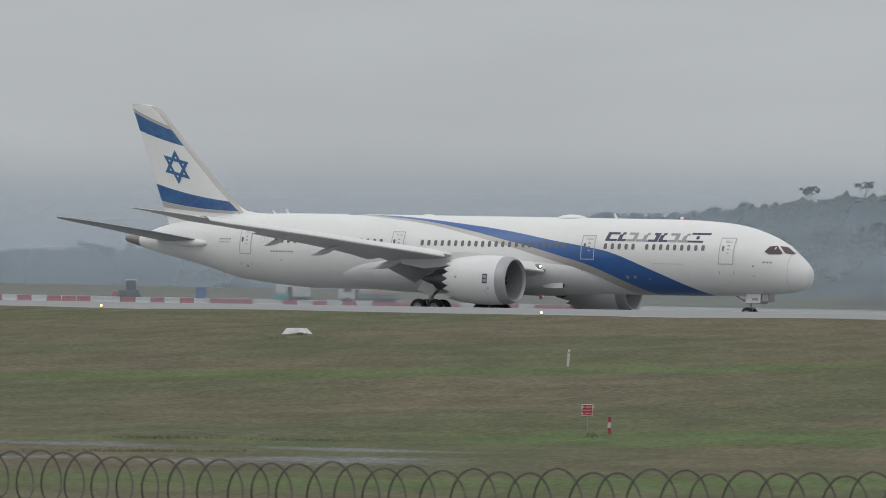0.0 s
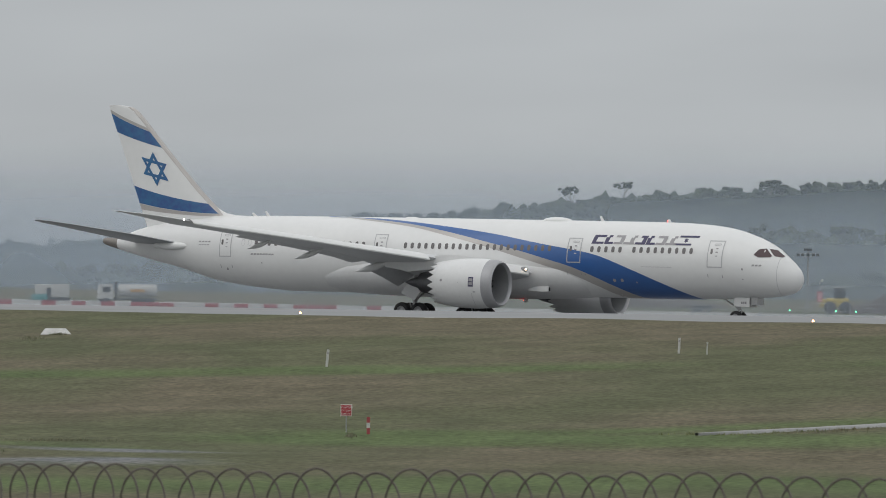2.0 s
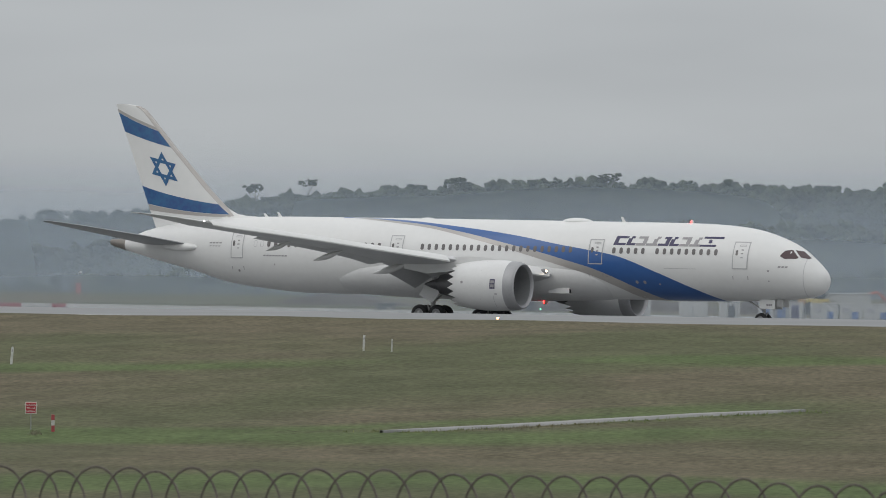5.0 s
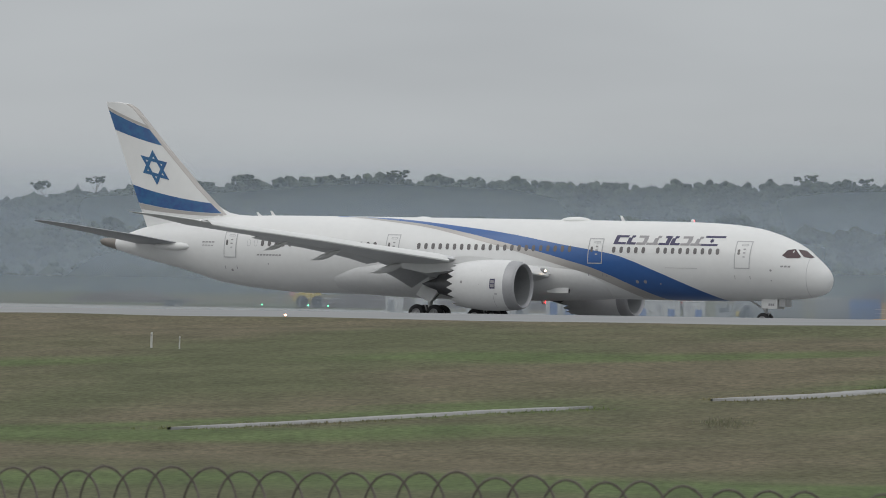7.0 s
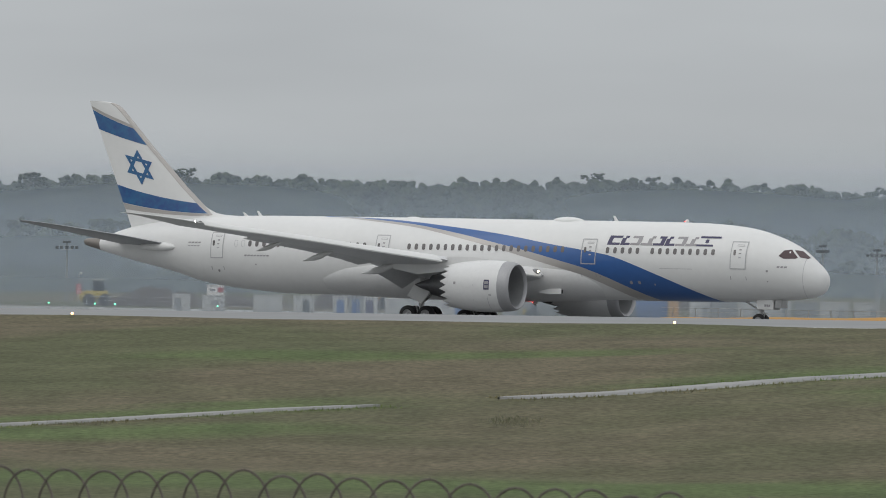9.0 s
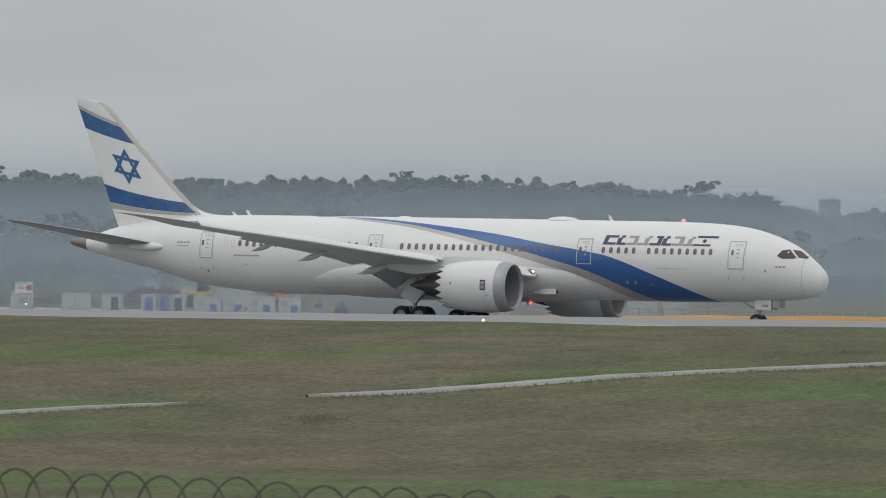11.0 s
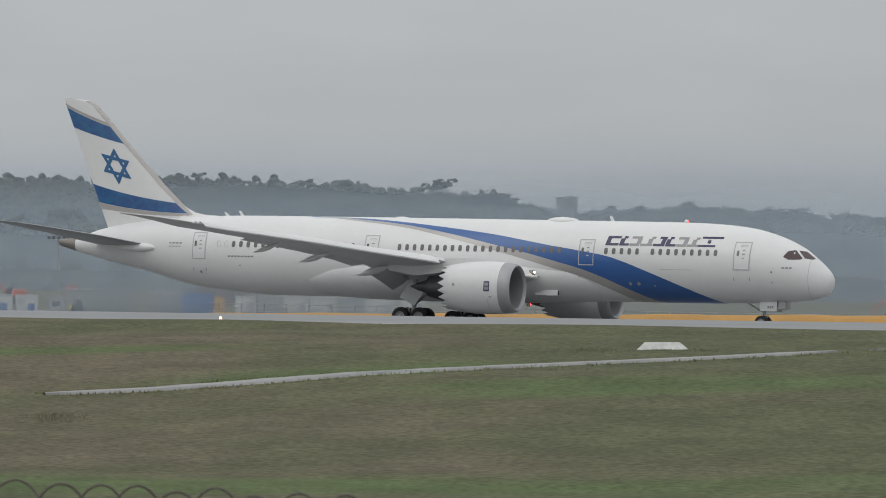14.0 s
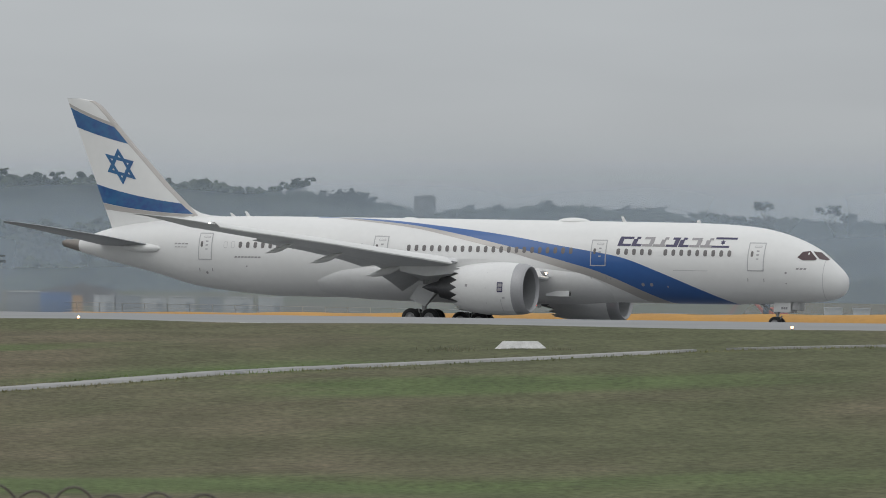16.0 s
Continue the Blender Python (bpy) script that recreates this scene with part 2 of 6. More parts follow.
def grass_material(name="wet_mixed_grass", island=0.0):
    """Brown seeding grass, green sward and lush wet runs, by noise at three sizes and the mesh's own lushness."""
    m = bpy.data.materials.new(name)
    m.use_nodes = True
    n, l = m.node_tree.nodes, m.node_tree.links
    b = n["Principled BSDF"]
    b.inputs["Roughness"].default_value = 0.95
    b.inputs["Specular IOR Level"].default_value = 0.2
    co, mp = n.new("ShaderNodeTexCoord"), n.new("ShaderNodeMapping")
    turn = n.new("ShaderNodeMapping")
    turn.inputs["Rotation"].default_value = (0, 0, radians(-26))
    mp.inputs["Scale"].default_value = (1.0, 0.38, 1)
    l.new(co.outputs["Object"], turn.inputs[0])
    l.new(turn.outputs[0], mp.inputs[0])
    noises = []
    for scale, detail in ((0.040, 6), (0.30, 6), (3.2, 6)):
        t = n.new("ShaderNodeTexNoise")
        t.inputs["Scale"].default_value, t.inputs["Detail"].default_value = scale, detail
        l.new(mp.outputs[0], t.inputs["Vector"])
        noises.append(t)
    r1, r2, r3 = n.new("ShaderNodeValToRGB"), n.new("ShaderNodeValToRGB"), n.new("ShaderNodeValToRGB")
    l.new(noises[0].outputs["Fac"], r1.inputs[0])
    r1.color_ramp.elements[0].position, r1.color_ramp.elements[1].position = 0.42, 0.58
    r1.color_ramp.elements[0].color, r1.color_ramp.elements[1].color = (0.081, 0.085, 0.041, 1), (0.107, 0.091, 0.056, 1)
    l.new(noises[1].outputs["Fac"], r2.inputs[0])
    r2.color_ramp.elements[0].position, r2.color_ramp.elements[1].position = 0.36, 0.66
    r2.color_ramp.elements[0].color, r2.color_ramp.elements[1].color = (0.80, 0.83, 0.77, 1), (1.17, 1.15, 1.17, 1)
    l.new(noises[2].outputs["Fac"], r3.inputs[0])
    r3.color_ramp.elements[0].position, r3.color_ramp.elements[1].position = 0.30, 0.70
    r3.color_ramp.elements[0].color, r3.color_ramp.elements[1].color = (0.62, 0.64, 0.60, 1), (1.36, 1.35, 1.38, 1)
    at = n.new("ShaderNodeAttribute")
    at.attribute_name = "lushness"
    lush, m1, m2 = n.new("ShaderNodeMix"), n.new("ShaderNodeMix"), n.new("ShaderNodeMix")
    for q in (lush, m1, m2):
        q.data_type = "RGBA"
    l.new(at.outputs["Fac"], lush.inputs[0])
    l.new(r1.outputs[0], lush.inputs[6])
    lush.inputs[7].default_value = (0.076, 0.104, 0.036, 1)
    wet, wet_at = n.new("ShaderNodeMix"), n.new("ShaderNodeAttribute")
    wet.data_type, wet_at.attribute_name = "RGBA", "wetness"
    l.new(wet_at.outputs["Fac"], wet.inputs[0])
    l.new(lush.outputs[2], wet.inputs[6])
    # pale blue-grey puts the sky mirrored in wet ground into the colour
    wet.inputs[7].default_value = (0.155, 0.160, 0.175, 1)
    for q in (m1, m2):
        q.blend_type = "MULTIPLY"
        q.inputs[0].default_value = 1.0
    l.new(wet.outputs[2], m1.inputs[6])
    l.new(r2.outputs[0], m1.inputs[7])
    l.new(m1.outputs[2], m2.inputs[6])
    l.new(r3.outputs[0], m2.inputs[7])
    out = m2.outputs[2]
    if island:
        geo, hsv, mr = n.new("ShaderNodeNewGeometry"), n.new("ShaderNodeHueSaturation"), n.new("ShaderNodeMapRange")
        l.new(geo.outputs["Random Per Island"], mr.inputs[0])
        # colour value about doubled, making up for weaker sky light on upright blades
        mr.inputs["To Min"].default_value, mr.inputs["To Max"].default_value = 1.8 - island, 2.0 + island * 1.3
        l.new(mr.outputs[0], hsv.inputs["Value"])
        l.new(out, hsv.inputs["Color"])
        out = hsv.outputs[0]
        l.new(out, b.inputs["Base Color"])
        return m
    l.new(out, b.inputs["Base Color"])
    bp = n.new("ShaderNodeBump")
    bp.inputs["Strength"].default_value, bp.inputs["Distance"].default_value = 0.5, 0.12
    l.new(noises[2].outputs["Fac"], bp.inputs["Height"])
    l.new(bp.outputs[0], b.inputs["Normal"])
    return m


GRASS = grass_material()
BLADES = grass_material("grass_blades", 0.26)
# the shade beneath the far trees is part of this dark floor colour
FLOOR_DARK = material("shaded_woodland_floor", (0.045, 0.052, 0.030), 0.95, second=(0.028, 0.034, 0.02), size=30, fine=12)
ASPHALT = material("worn_grey_asphalt", (0.205, 0.21, 0.215), 0.6, vary=0.2, size=12, fine=20, bump=0.004)
CONCRETE = material("pale_apron_concrete", (0.36, 0.36, 0.355), 0.7, vary=0.15, size=20, fine=12)
PAINT = material("white_road_paint", (0.72, 0.72, 0.70), 0.6, vary=0.2, size=3)


def sheet(ss, ns, name, mat, lift=0.0):
    bm = bmesh.new()
    vs = []
    for s in ss:
        row = []
        for n in ns:
            x, y = from_run(s, n)
            row.append(bm.verts.new((x, y, land(x, y) + lift)))
        vs.append(row)
    for a, b in zip(vs, vs[1:]):
        for i in range(len(ns) - 1):
            bm.faces.new((a[i], b[i], b[i + 1], a[i + 1]))
    return new(name, mesh_of(bm, name, mat, 60))


def steps(*spans):
    out = []
    for a, b, d in spans:
        out += list(np.arange(a, b, d))
    return [float(v) for v in out] + [float(spans[-1][1])]


ground = sheet(steps((-4200, -600, 150), (-600, -280, 16), (-280, 360, 4), (360, 900, 20), (900, 3000, 150)),
               steps((-700, -340, 40), (-340, -160, 8), (-160, -100, 2), (-100, -12, 4), (-12, -4, 2), (-4, -2.4, 0.8), (-2.4, -0.8, 0.8), (-0.8, 1.2, 1.0), (1.2, 30, 4.8), (30, 90, 5), (90, 300, 10), (300, 1600, 50), (1600, 4600, 300)), "ground", GRASS)
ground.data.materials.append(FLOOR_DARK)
# ground under the woods takes the floor colour with tree shade painted in
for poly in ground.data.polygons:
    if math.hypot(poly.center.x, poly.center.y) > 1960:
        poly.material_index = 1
lush_runs = [([ray_ground(b, t) for b, t in pts], w) for pts, w in LUSH_RUNS]


wet_runs = [([ray_ground(b, t) for b, t in pts], w) for pts, w in (([(-32.7, -1.262), (-31.95, -1.266)], 3.0), ([(-31.2, -1.275), (-30.5, -1.30)], 2.4), ([(-31.3, -1.357), (-30.75, -1.347)], 3.4), ([(-32.7, -1.34), (-32.05, -1.335)], 3.2))]


def lushness(x, y, runs, ragged=5.0):
    best = 0.0
    for pts, w in runs:
        for a, b in zip(pts, pts[1:]):
            ax, ay, bx, by = a.x, a.y, b.x, b.y
            k = max(0.0, min(1.0, ((x - ax) * (bx - ax) + (y - ay) * (by - ay)) / ((bx - ax) ** 2 + (by - ay) ** 2)))
            d = math.hypot(x - ax - k * (bx - ax), y - ay - k * (by - ay))
            d += ragged * noise.noise((x * 0.06, y * 0.06, 9)) + 2 * noise.noise((x * 0.2, y * 0.2, 4))
            best = max(best, 1 - blend(0, 1, (d - w * 0.35) / (w * 0.9)))
    return best


lush_at = ground.data.attributes.new("lushness", "FLOAT", "POINT")
lush_at.data.foreach_set("value", [lushness(v.co.x, v.co.y, lush_runs) if -0.2 < v.co.z < 4 and math.hypot(v.co.x, v.co.y) < 800 else 0.0 for v in ground.data.vertices])
wet_at = ground.data.attributes.new("wetness", "FLOAT", "POINT")
wet_at.data.foreach_set("value", [lushness(v.co.x, v.co.y, wet_runs, 2.5) if -0.2 < v.co.z < 4 and v.co.x < -150 and math.hypot(v.co.x, v.co.y) < 620 else 0.0 for v in ground.data.vertices])
tagged(ground, "grass field of mixed green and brown, wet and rough", "ground", kind="structure")
runway = sheet(steps((-900, 1100, 20)), [-0.35, 0, 1, 4, 8, 12, 16, 20, 24, 28, 30, 34, 38], "runway", ASPHALT, 0.06)
for k, v in enumerate(runway.data.vertices):
    if k % 13 == 0:
        v.co.z -= 0.16
tagged(runway, "worn grey asphalt runway, damp, with a low crown", "runway", kind="structure")
edge_line = sheet(steps((-900, 1100, 20)), [1.6, 2.1], "runway_edge_line", PAINT, 0.066)
tagged(edge_line, "thin white painted line along the asphalt edge", "marking", kind="structure")


def strip_sheet(x0, x1, y0, y1, name, mat, lift, dx=20, dy=5):
    bm = bmesh.new()
    xs, ys = np.linspace(x0, x1, int((x1 - x0) / dx) + 1), np.linspace(y0, y1, int((y1 - y0) / dy) + 1)
    vs = [[bm.verts.new((x, y, land(x, y) + lift)) for y in ys] for x in xs]
    for a, b in zip(vs, vs[1:]):
        for i in range(len(ys) - 1):
            bm.faces.new((a[i], b[i], b[i + 1], a[i + 1]))
    return new(name, mesh_of(bm, name, mat, 60))


taxiway = strip_sheet(-700, -60, LINE_Y - 36, LINE_Y + 39, "taxiway", ASPHALT, 0.0)
taxiway.location.z = 0.03
tagged(taxiway, "grey asphalt taxiway under the airliner", "taxiway", kind="structure")
apron = strip_sheet(-1350, -630, 1330, 1430, "apron", CONCRETE, 0.05, 30, 12)
tagged(apron, "pale concrete apron behind the taxiway", "apron", kind="structure")

# ---------------------------------------------------------------- the airliner (x forward from the nose, y to its left, z up from its wheels)
TOP = [(0, 4.10), (0.12, 4.55), (0.5, 5.02), (1.23, 5.66), (2.36, 6.51), (4.23, 7.34), (6.49, 7.92), (9.69, 8.2), (13.3, 8.26), (43.8, 8.22), (50, 8.12), (55, 7.72), (58.8, 7.08), (61.2, 6.30), (62.3, 6.22), (62.66, 6.16)]
BOTTOM = [(0, 3.98), (0.12, 3.52), (0.41, 3.14), (1.32, 2.78), (3.91, 2.52), (8.76, 2.35), (20, 2.33), (43.6, 2.30), (46.2, 2.38), (51.5, 2.95), (55, 3.86), (58.6, 4.66), (61.2, 5.32), (62.3, 5.62), (62.66, 5.75)]
HALF = [(0, 0.06), (0.12, 0.42), (0.5, 0.86), (1.3, 1.38), (2.4, 1.88), (4.2, 2.40), (6.5, 2.75), (9.7, 2.88), (44, 2.88), (48, 2.72), (52, 2.28), (56, 1.62), (59, 1.05), (61.1, 0.55), (62.3, 0.30), (62.66, 0.22)]


def section(x):
    t, b = lerp(-x, TOP), lerp(-x, BOTTOM)
    return (t + b) / 2, max(0.02, (t - b) / 2), max(0.02, lerp(-x, HALF))


def skin(x, z, side=-1, off=0.0):
    """The point of the fuselage's side at that x and height."""
    zc, hh, hw = section(x)
    u = max(-1.0, min(1.0, (z - zc) / hh))
    c = math.sqrt(max(0.0, 1 - u * u))
    return Vector((x, side * c * (hw + off), zc + u * (hh + off)))


def skin_patch(xs, low, high, side, off, rows=8, bm=None):
    """A panel that hugs the fuselage between two curves of height."""
    bm = bm or bmesh.new()
    vs = []
    for x in xs:
        zc, hh, hw = section(x)
        a0 = math.asin(max(-1, min(1, (low(x) - zc) / hh)))
        a1 = math.asin(max(-1, min(1, (high(x) - zc) / hh)))
        vs.append([bm.verts.new((x, side * math.cos(a0 + (a1 - a0) * i / rows) * (hw + off), zc + math.sin(a0 + (a1 - a0) * i / rows) * (hh + off))) for i in range(rows + 1)])
    for a, b in zip(vs, vs[1:]):
        for i in range(rows):
            bm.faces.new((a[i], b[i], b[i + 1], a[i + 1]))
    return bm


def skin_shape(outline, side, off, bm=None):
    """A small flat-faced shape laid on the skin, from (x, z) corners; returned with a filled face."""
    bm = bm or bmesh.new()
    bm.faces.new([bm.verts.new(skin(x, z, side, off)) for x, z in outline])
    return bm


def rounded(cx, cz, w, h, r, lean=0.0, k=4):
    pts = []
    for sx, sz, a0 in ((1, 1, 0), (-1, 1, 90), (-1, -1, 180), (1, -1, 270)):
        for i in range(k + 1):
            a = radians(a0 + 90 * i / k)
            px, pz = sx * (w / 2 - r) + r * math.cos(a), sz * (h / 2 - r) + r * math.sin(a)
            pts.append((cx + px + lean * pz, cz + pz))
    return pts


def skin_ring(outer, inner, side, off):
    bm = bmesh.new()
    a, b = [bm.verts.new(skin(x, z, side, off)) for x, z in outer], [bm.verts.new(skin(x, z, side, off)) for x, z in inner]
    for i in range(len(a)):
        j = (i + 1) % len(a)
        bm.faces.new((a[i], a[j], b[j], b[i]))
    return bm


BLUE_TOP = [(-41.7, 8.22), (-36.1, 8.05), (-29.8, 7.49), (-25.7, 7.0), (-21.75, 6.36), (-19.1, 5.97), (-16.5, 5.50), (-13.3, 4.37), (-10.1, 3.08), (-8.2, 2.3)]
BLUE_LOW = [(-39.2, 8.15), (-33.7, 7.69), (-29.5, 7.02), (-26.5, 6.41), (-23.5, 5.78), (-20.6, 5.06), (-18.9, 4.62), (-17.1, 3.97), (-15.4, 3.23), (-13.3, 2.31)]
SILVER_LOW = [(-40.3, 8.16), (-33.55, 7.47), (-29.4, 6.68), (-26.4, 6.01), (-23.5, 5.27), (-20.6, 4.50), (-19.0, 4.08), (-16.7, 3.13), (-15.0, 2.28)]


def foil(chord, thick, k=11, low=0.8):
    """An aerofoil as (along, up), from the trailing edge over the top round to the bottom."""
    us = [0.5 * (1 + math.cos(math.pi * i / (k - 1))) for i in range(k)]
    t = [5 * thick * (0.2969 * math.sqrt(u) - 0.1260 * u - 0.3516 * u * u + 0.2843 * u**3 - 0.1036 * u**4) for u in us]
    up = [(-u * chord, v * chord) for u, v in zip(us, t)]
    down = [(-u * chord, -v * chord * low) for u, v in zip(us, t)]
    return up + list(reversed(down))[1:-1]


def surface(stations, mirror=1):
    """A lifting surface from (y, x_front, chord, z_front, thickness, nose-up degrees)."""
    rings = []
    for y, x, c, z, t, inc in stations:
        a = radians(inc)
        rings.append([(x + u * math.cos(a) + v * math.sin(a) * 0, mirror * y, z + v + u * math.sin(a)) for u, v in foil(c, t)])
    return loft(rings)


WING = [(1.5, -21.3, 13.2, 3.75, 0.12, 1.5), (3.2, -22.4, 11.9, 4.1, 0.12, 1.5), (6.5, -24.5, 9.4, 4.45, 0.115, 1.5), (10, -26.75, 6.95, 4.84, 0.11, 1.5), (13, -28.7, 5.7, 5.18, 0.11, 1.2),
        (16, -30.65, 5.0, 5.5, 0.11, 1.0), (20, -33.2, 4.5, 5.96, 0.105, 0.7), (24, -35.8, 3.9, 6.36, 0.10, 0.4), (26.5, -37.4, 3.5, 6.58, 0.09, 0.2), (28.4, -39.5, 2.5, 6.94, 0.08, 0), (29.4, -41.5, 1.5, 7.2, 0.08, 0),
        (30.0, -43.5, 0.5, 7.37, 0.08, 0)]


def wing_at(y):
    return [float(np.interp(y, [w[0] for w in WING], [w[i] for w in WING])) for i in range(6)]


FIN = [(7.0, -50.8, -58.6, 0.36), (8.1, -51.3, -59.05, 0.36), (8.4, -51.8, -59.18, 0.35), (8.82, -52.35, -59.35, 0.34), (9.46, -53.05, -59.6, 0.32), (10.18, -53.85, -59.9, 0.30), (13.26, -56.9, -61.15, 0.20),
       (15.6, -59.1, -62.1, 0.13), (16.3, -59.8, -62.40, 0.10), (16.62, -60.4, -62.52, 0.07), (16.78, -61.5, -62.6, 0.04)]


def fin_at(z):
    return [float(np.interp(z, [f[0] for f in FIN], [f[i] for f in FIN])) for i in (1, 2, 3)]


def fin_skin(x, z, side, off=0.012):
    a, b, t = fin_at(z)
    u = max(0.0, min(1.0, (a - x) / (a - b)))
    w = 10 * t * (0.2969 * math.sqrt(u) - 0.1260 * u - 0.3516 * u * u + 0.2843 * u**3 - 0.1036 * u**4)
    return Vector((x, side * (max(0.02, w) + off), z))


def fin_grid(low, high, u0=0.055, u1=1.0, side=-1, cols=24, rows=4):
    bm = bmesh.new()
    vs = []
    for i in range(cols + 1):
        u = u0 + (u1 - u0) * i / cols
        row = []
        for j in range(rows + 1):
            z = low(u) + (high(u) - low(u)) * j / rows
            a, b, t = fin_at(z)
            row.append(bm.verts.new(fin_skin(a + (b - a) * u, z, side)))
        vs.append(row)
    for a, b in zip(vs, vs[1:]):
        for i in range(rows):
            bm.faces.new((a[i], b[i], b[i + 1], a[i + 1]))
    return bm


def engine(parent, side):
    cy, cz = side * 9.65, 2.95
    shift = Matrix.Translation((0, cy, cz))

    def at(bm):
        bmesh.ops.transform(bm, matrix=shift, verts=bm.verts)
        return bm
    cowl = turned([(-21.95, 1.87), (-22.4, 1.91), (-23.2, 1.94), (-24.4, 1.91), (-25.4, 1.80), (-26.0, 1.70)], 48)
    # toothed rear edge, with an inner skin
    rings = []
    for x, r, tooth in ((-26.0, 1.70, 0), (-26.25, 1.64, 0), (-26.55, 1.57, 0.26), (-26.50, 1.53, 0.26), (-26.2, 1.52, 0), (-25.2, 1.55, 0)):
        rings.append([(x - tooth * (1 - abs((i % 4) - 2)), r * math.cos(2 * math.pi * i / 72), r * math.sin(2 * math.pi * i / 72)) for i in range(72)])
    body = part("engine_cowl", at(cowl), FAIRING, parent, "white engine cowl with a toothed rear edge")
    part("cowl_teeth", at(loft(rings, False, False)), FAIRING, body)
    part("inlet_lip", at(turned([(-21.95, 1.872), (-21.6, 1.845), (-21.3, 1.79), (-21.12, 1.72), (-21.06, 1.64), (-21.12, 1.56), (-21.3, 1.51)], 48)), LIP, body, "bare metal inlet lip")
    part("inlet_duct", at(turned([(-21.3, 1.51), (-21.8, 1.47), (-22.6, 1.44), (-22.9, 1.43)], 48)), DUCT, body)
    fan = bmesh.new()
    for k in range(20):
        a = 2 * math.pi * k / 20
        rot = Matrix.Rotation(a, 4, "X")
        q = [(-22.65, 0.0, 0.35), (-22.8, 0.14, 0.35), (-22.72, 0.36, 1.41), (-22.55, 0.10, 1.41)]
        fan.faces.new([fan.verts.new(rot @ Vector(c)) for c in q])
    part("fan", at(fan), FAN, body, "dark curved fan blades", 0)
    part("spinner", at(turned([(-22.05, 0.01), (-22.25, 0.16), (-22.6, 0.36), (-22.85, 0.42)], 24)), FAN, body)
    part("duct_wall", at(turned([(-22.88, 1.46), (-22.9, 0.02)], 24)), FAN, body)
    core = turned([(-25.0, 1.20), (-26.3, 1.12), (-27.3, 0.92), (-28.1, 0.74)], 36)
    part("core_exhaust", at(core), EXHAUST, body, "dull brown-grey exhaust nozzle")
    part("exhaust_plug", at(turned([(-27.2, 0.60), (-28.2, 0.52), (-29.0, 0.28), (-29.6, 0.03)], 24)), EXHAUST, body)
    # badge, panel line and strake on the outer side
    def cowl_patch(x0, x1, a0, a1, off, mat, name, lab=""):
        bm = bmesh.new()
        vs = []
        for i in range(4):
            x = x0 + (x1 - x0) * i / 3
            rr = lerp(-x, [(21.95, 1.87), (22.4, 1.91), (23.2, 1.94), (24.4, 1.91), (25.4, 1.80), (26.0, 1.70)]) + off
            vs.append([bm.verts.new((x, side * rr * math.cos(radians(a0 + (a1 - a0) * j / 4)), rr * math.sin(radians(a0 + (a1 - a0) * j / 4)))) for j in range(5)])
        for a, b in zip(vs, vs[1:]):
            for j in range(4):
                bm.faces.new((a[j], b[j], b[j + 1], a[j + 1]))
        part(name, at(bm), mat, body, lab)
    cowl_patch(-22.98, -22.55, -9, 13, 0.012, NAVY, "badge", "small dark blue badge")
    cowl_patch(-22.92, -22.61, -6, 1, 0.016, GREY_MARK, "badge_bar")
    cowl_patch(-22.92, -22.61, 3, 10, 0.016, GREY_MARK, "badge_bar")
    cowl_patch(-25.55, -25.35, 2, 8, 0.012, GREY_MARK, "vent")
    cowl_patch(-22.75, -22.72, -60, -25, 0.008, DOOR_LINE, "panel_seam")
    cowl_patch(-22.6, -22.4, -23, -19, 0.010, DOOR_LINE, "latch")
    cowl_patch(-23.9, -23.88, -70, 70, 0.005, DOOR_LINE, "panel_seam")
    # pylon up to the wing
    rings = []
    for x, z0, z1, w in ((-23.0, 4.74, 4.90, 0.05), (-24.4, 4.6, 5.06, 0.20), (-25.8, 4.4, 5.10, 0.30), (-27.2, 3.95, 5.0, 0.32), (-29.2, 3.75, 4.8, 0.28), (-31.4, 4.1, 4.6, 0.06)):
        rings.append([(x, cy - w, z0), (x, cy + w, z0), (x, cy + w, z1), (x, cy - w, z1)])
    part("pylon", loft(rings), FAIRING, parent, "white engine pylon", 30)
    st = bmesh.new()
    block(st, -24.2, -22.9, cy - side * 1.25 - 0.02, cy - side * 1.25 + 0.02, cz + 1.35, cz + 1.95)
    part("strake", st, FAIRING, body)


def wheel_part(parent, x, y, z, r, w, name="wheel"):
    prof = [(-w / 2, r * 0.55), (-w / 2, r * 0.86), (-w * 0.38, r * 0.97), (-w * 0.18, r), (w * 0.18, r), (w * 0.38, r * 0.97), (w / 2, r * 0.86), (w / 2, r * 0.55)]
    bm = turned(prof, 28, "y")
    tyre = part(name, bm, TYRE, parent, "black rubber tyre")
    tyre.location = (x, y, z)
    hub = turned([(-w * 0.46, r * 0.56), (-w * 0.40, r * 0.50), (-w * 0.30, r * 0.30), (-w * 0.48, r * 0.2), (-w * 0.48, 0.01)], 20, "y")
    h2 = turned([(w * 0.46, r * 0.56), (w * 0.40, r * 0.50), (w * 0.30, r * 0.30), (w * 0.48, r * 0.2), (w * 0.48, 0.01)], 20, "y")
    part("hub", hub, HUB, tyre, "pale metal wheel hub")
    part("hub", h2, HUB, tyre)
    return tyre


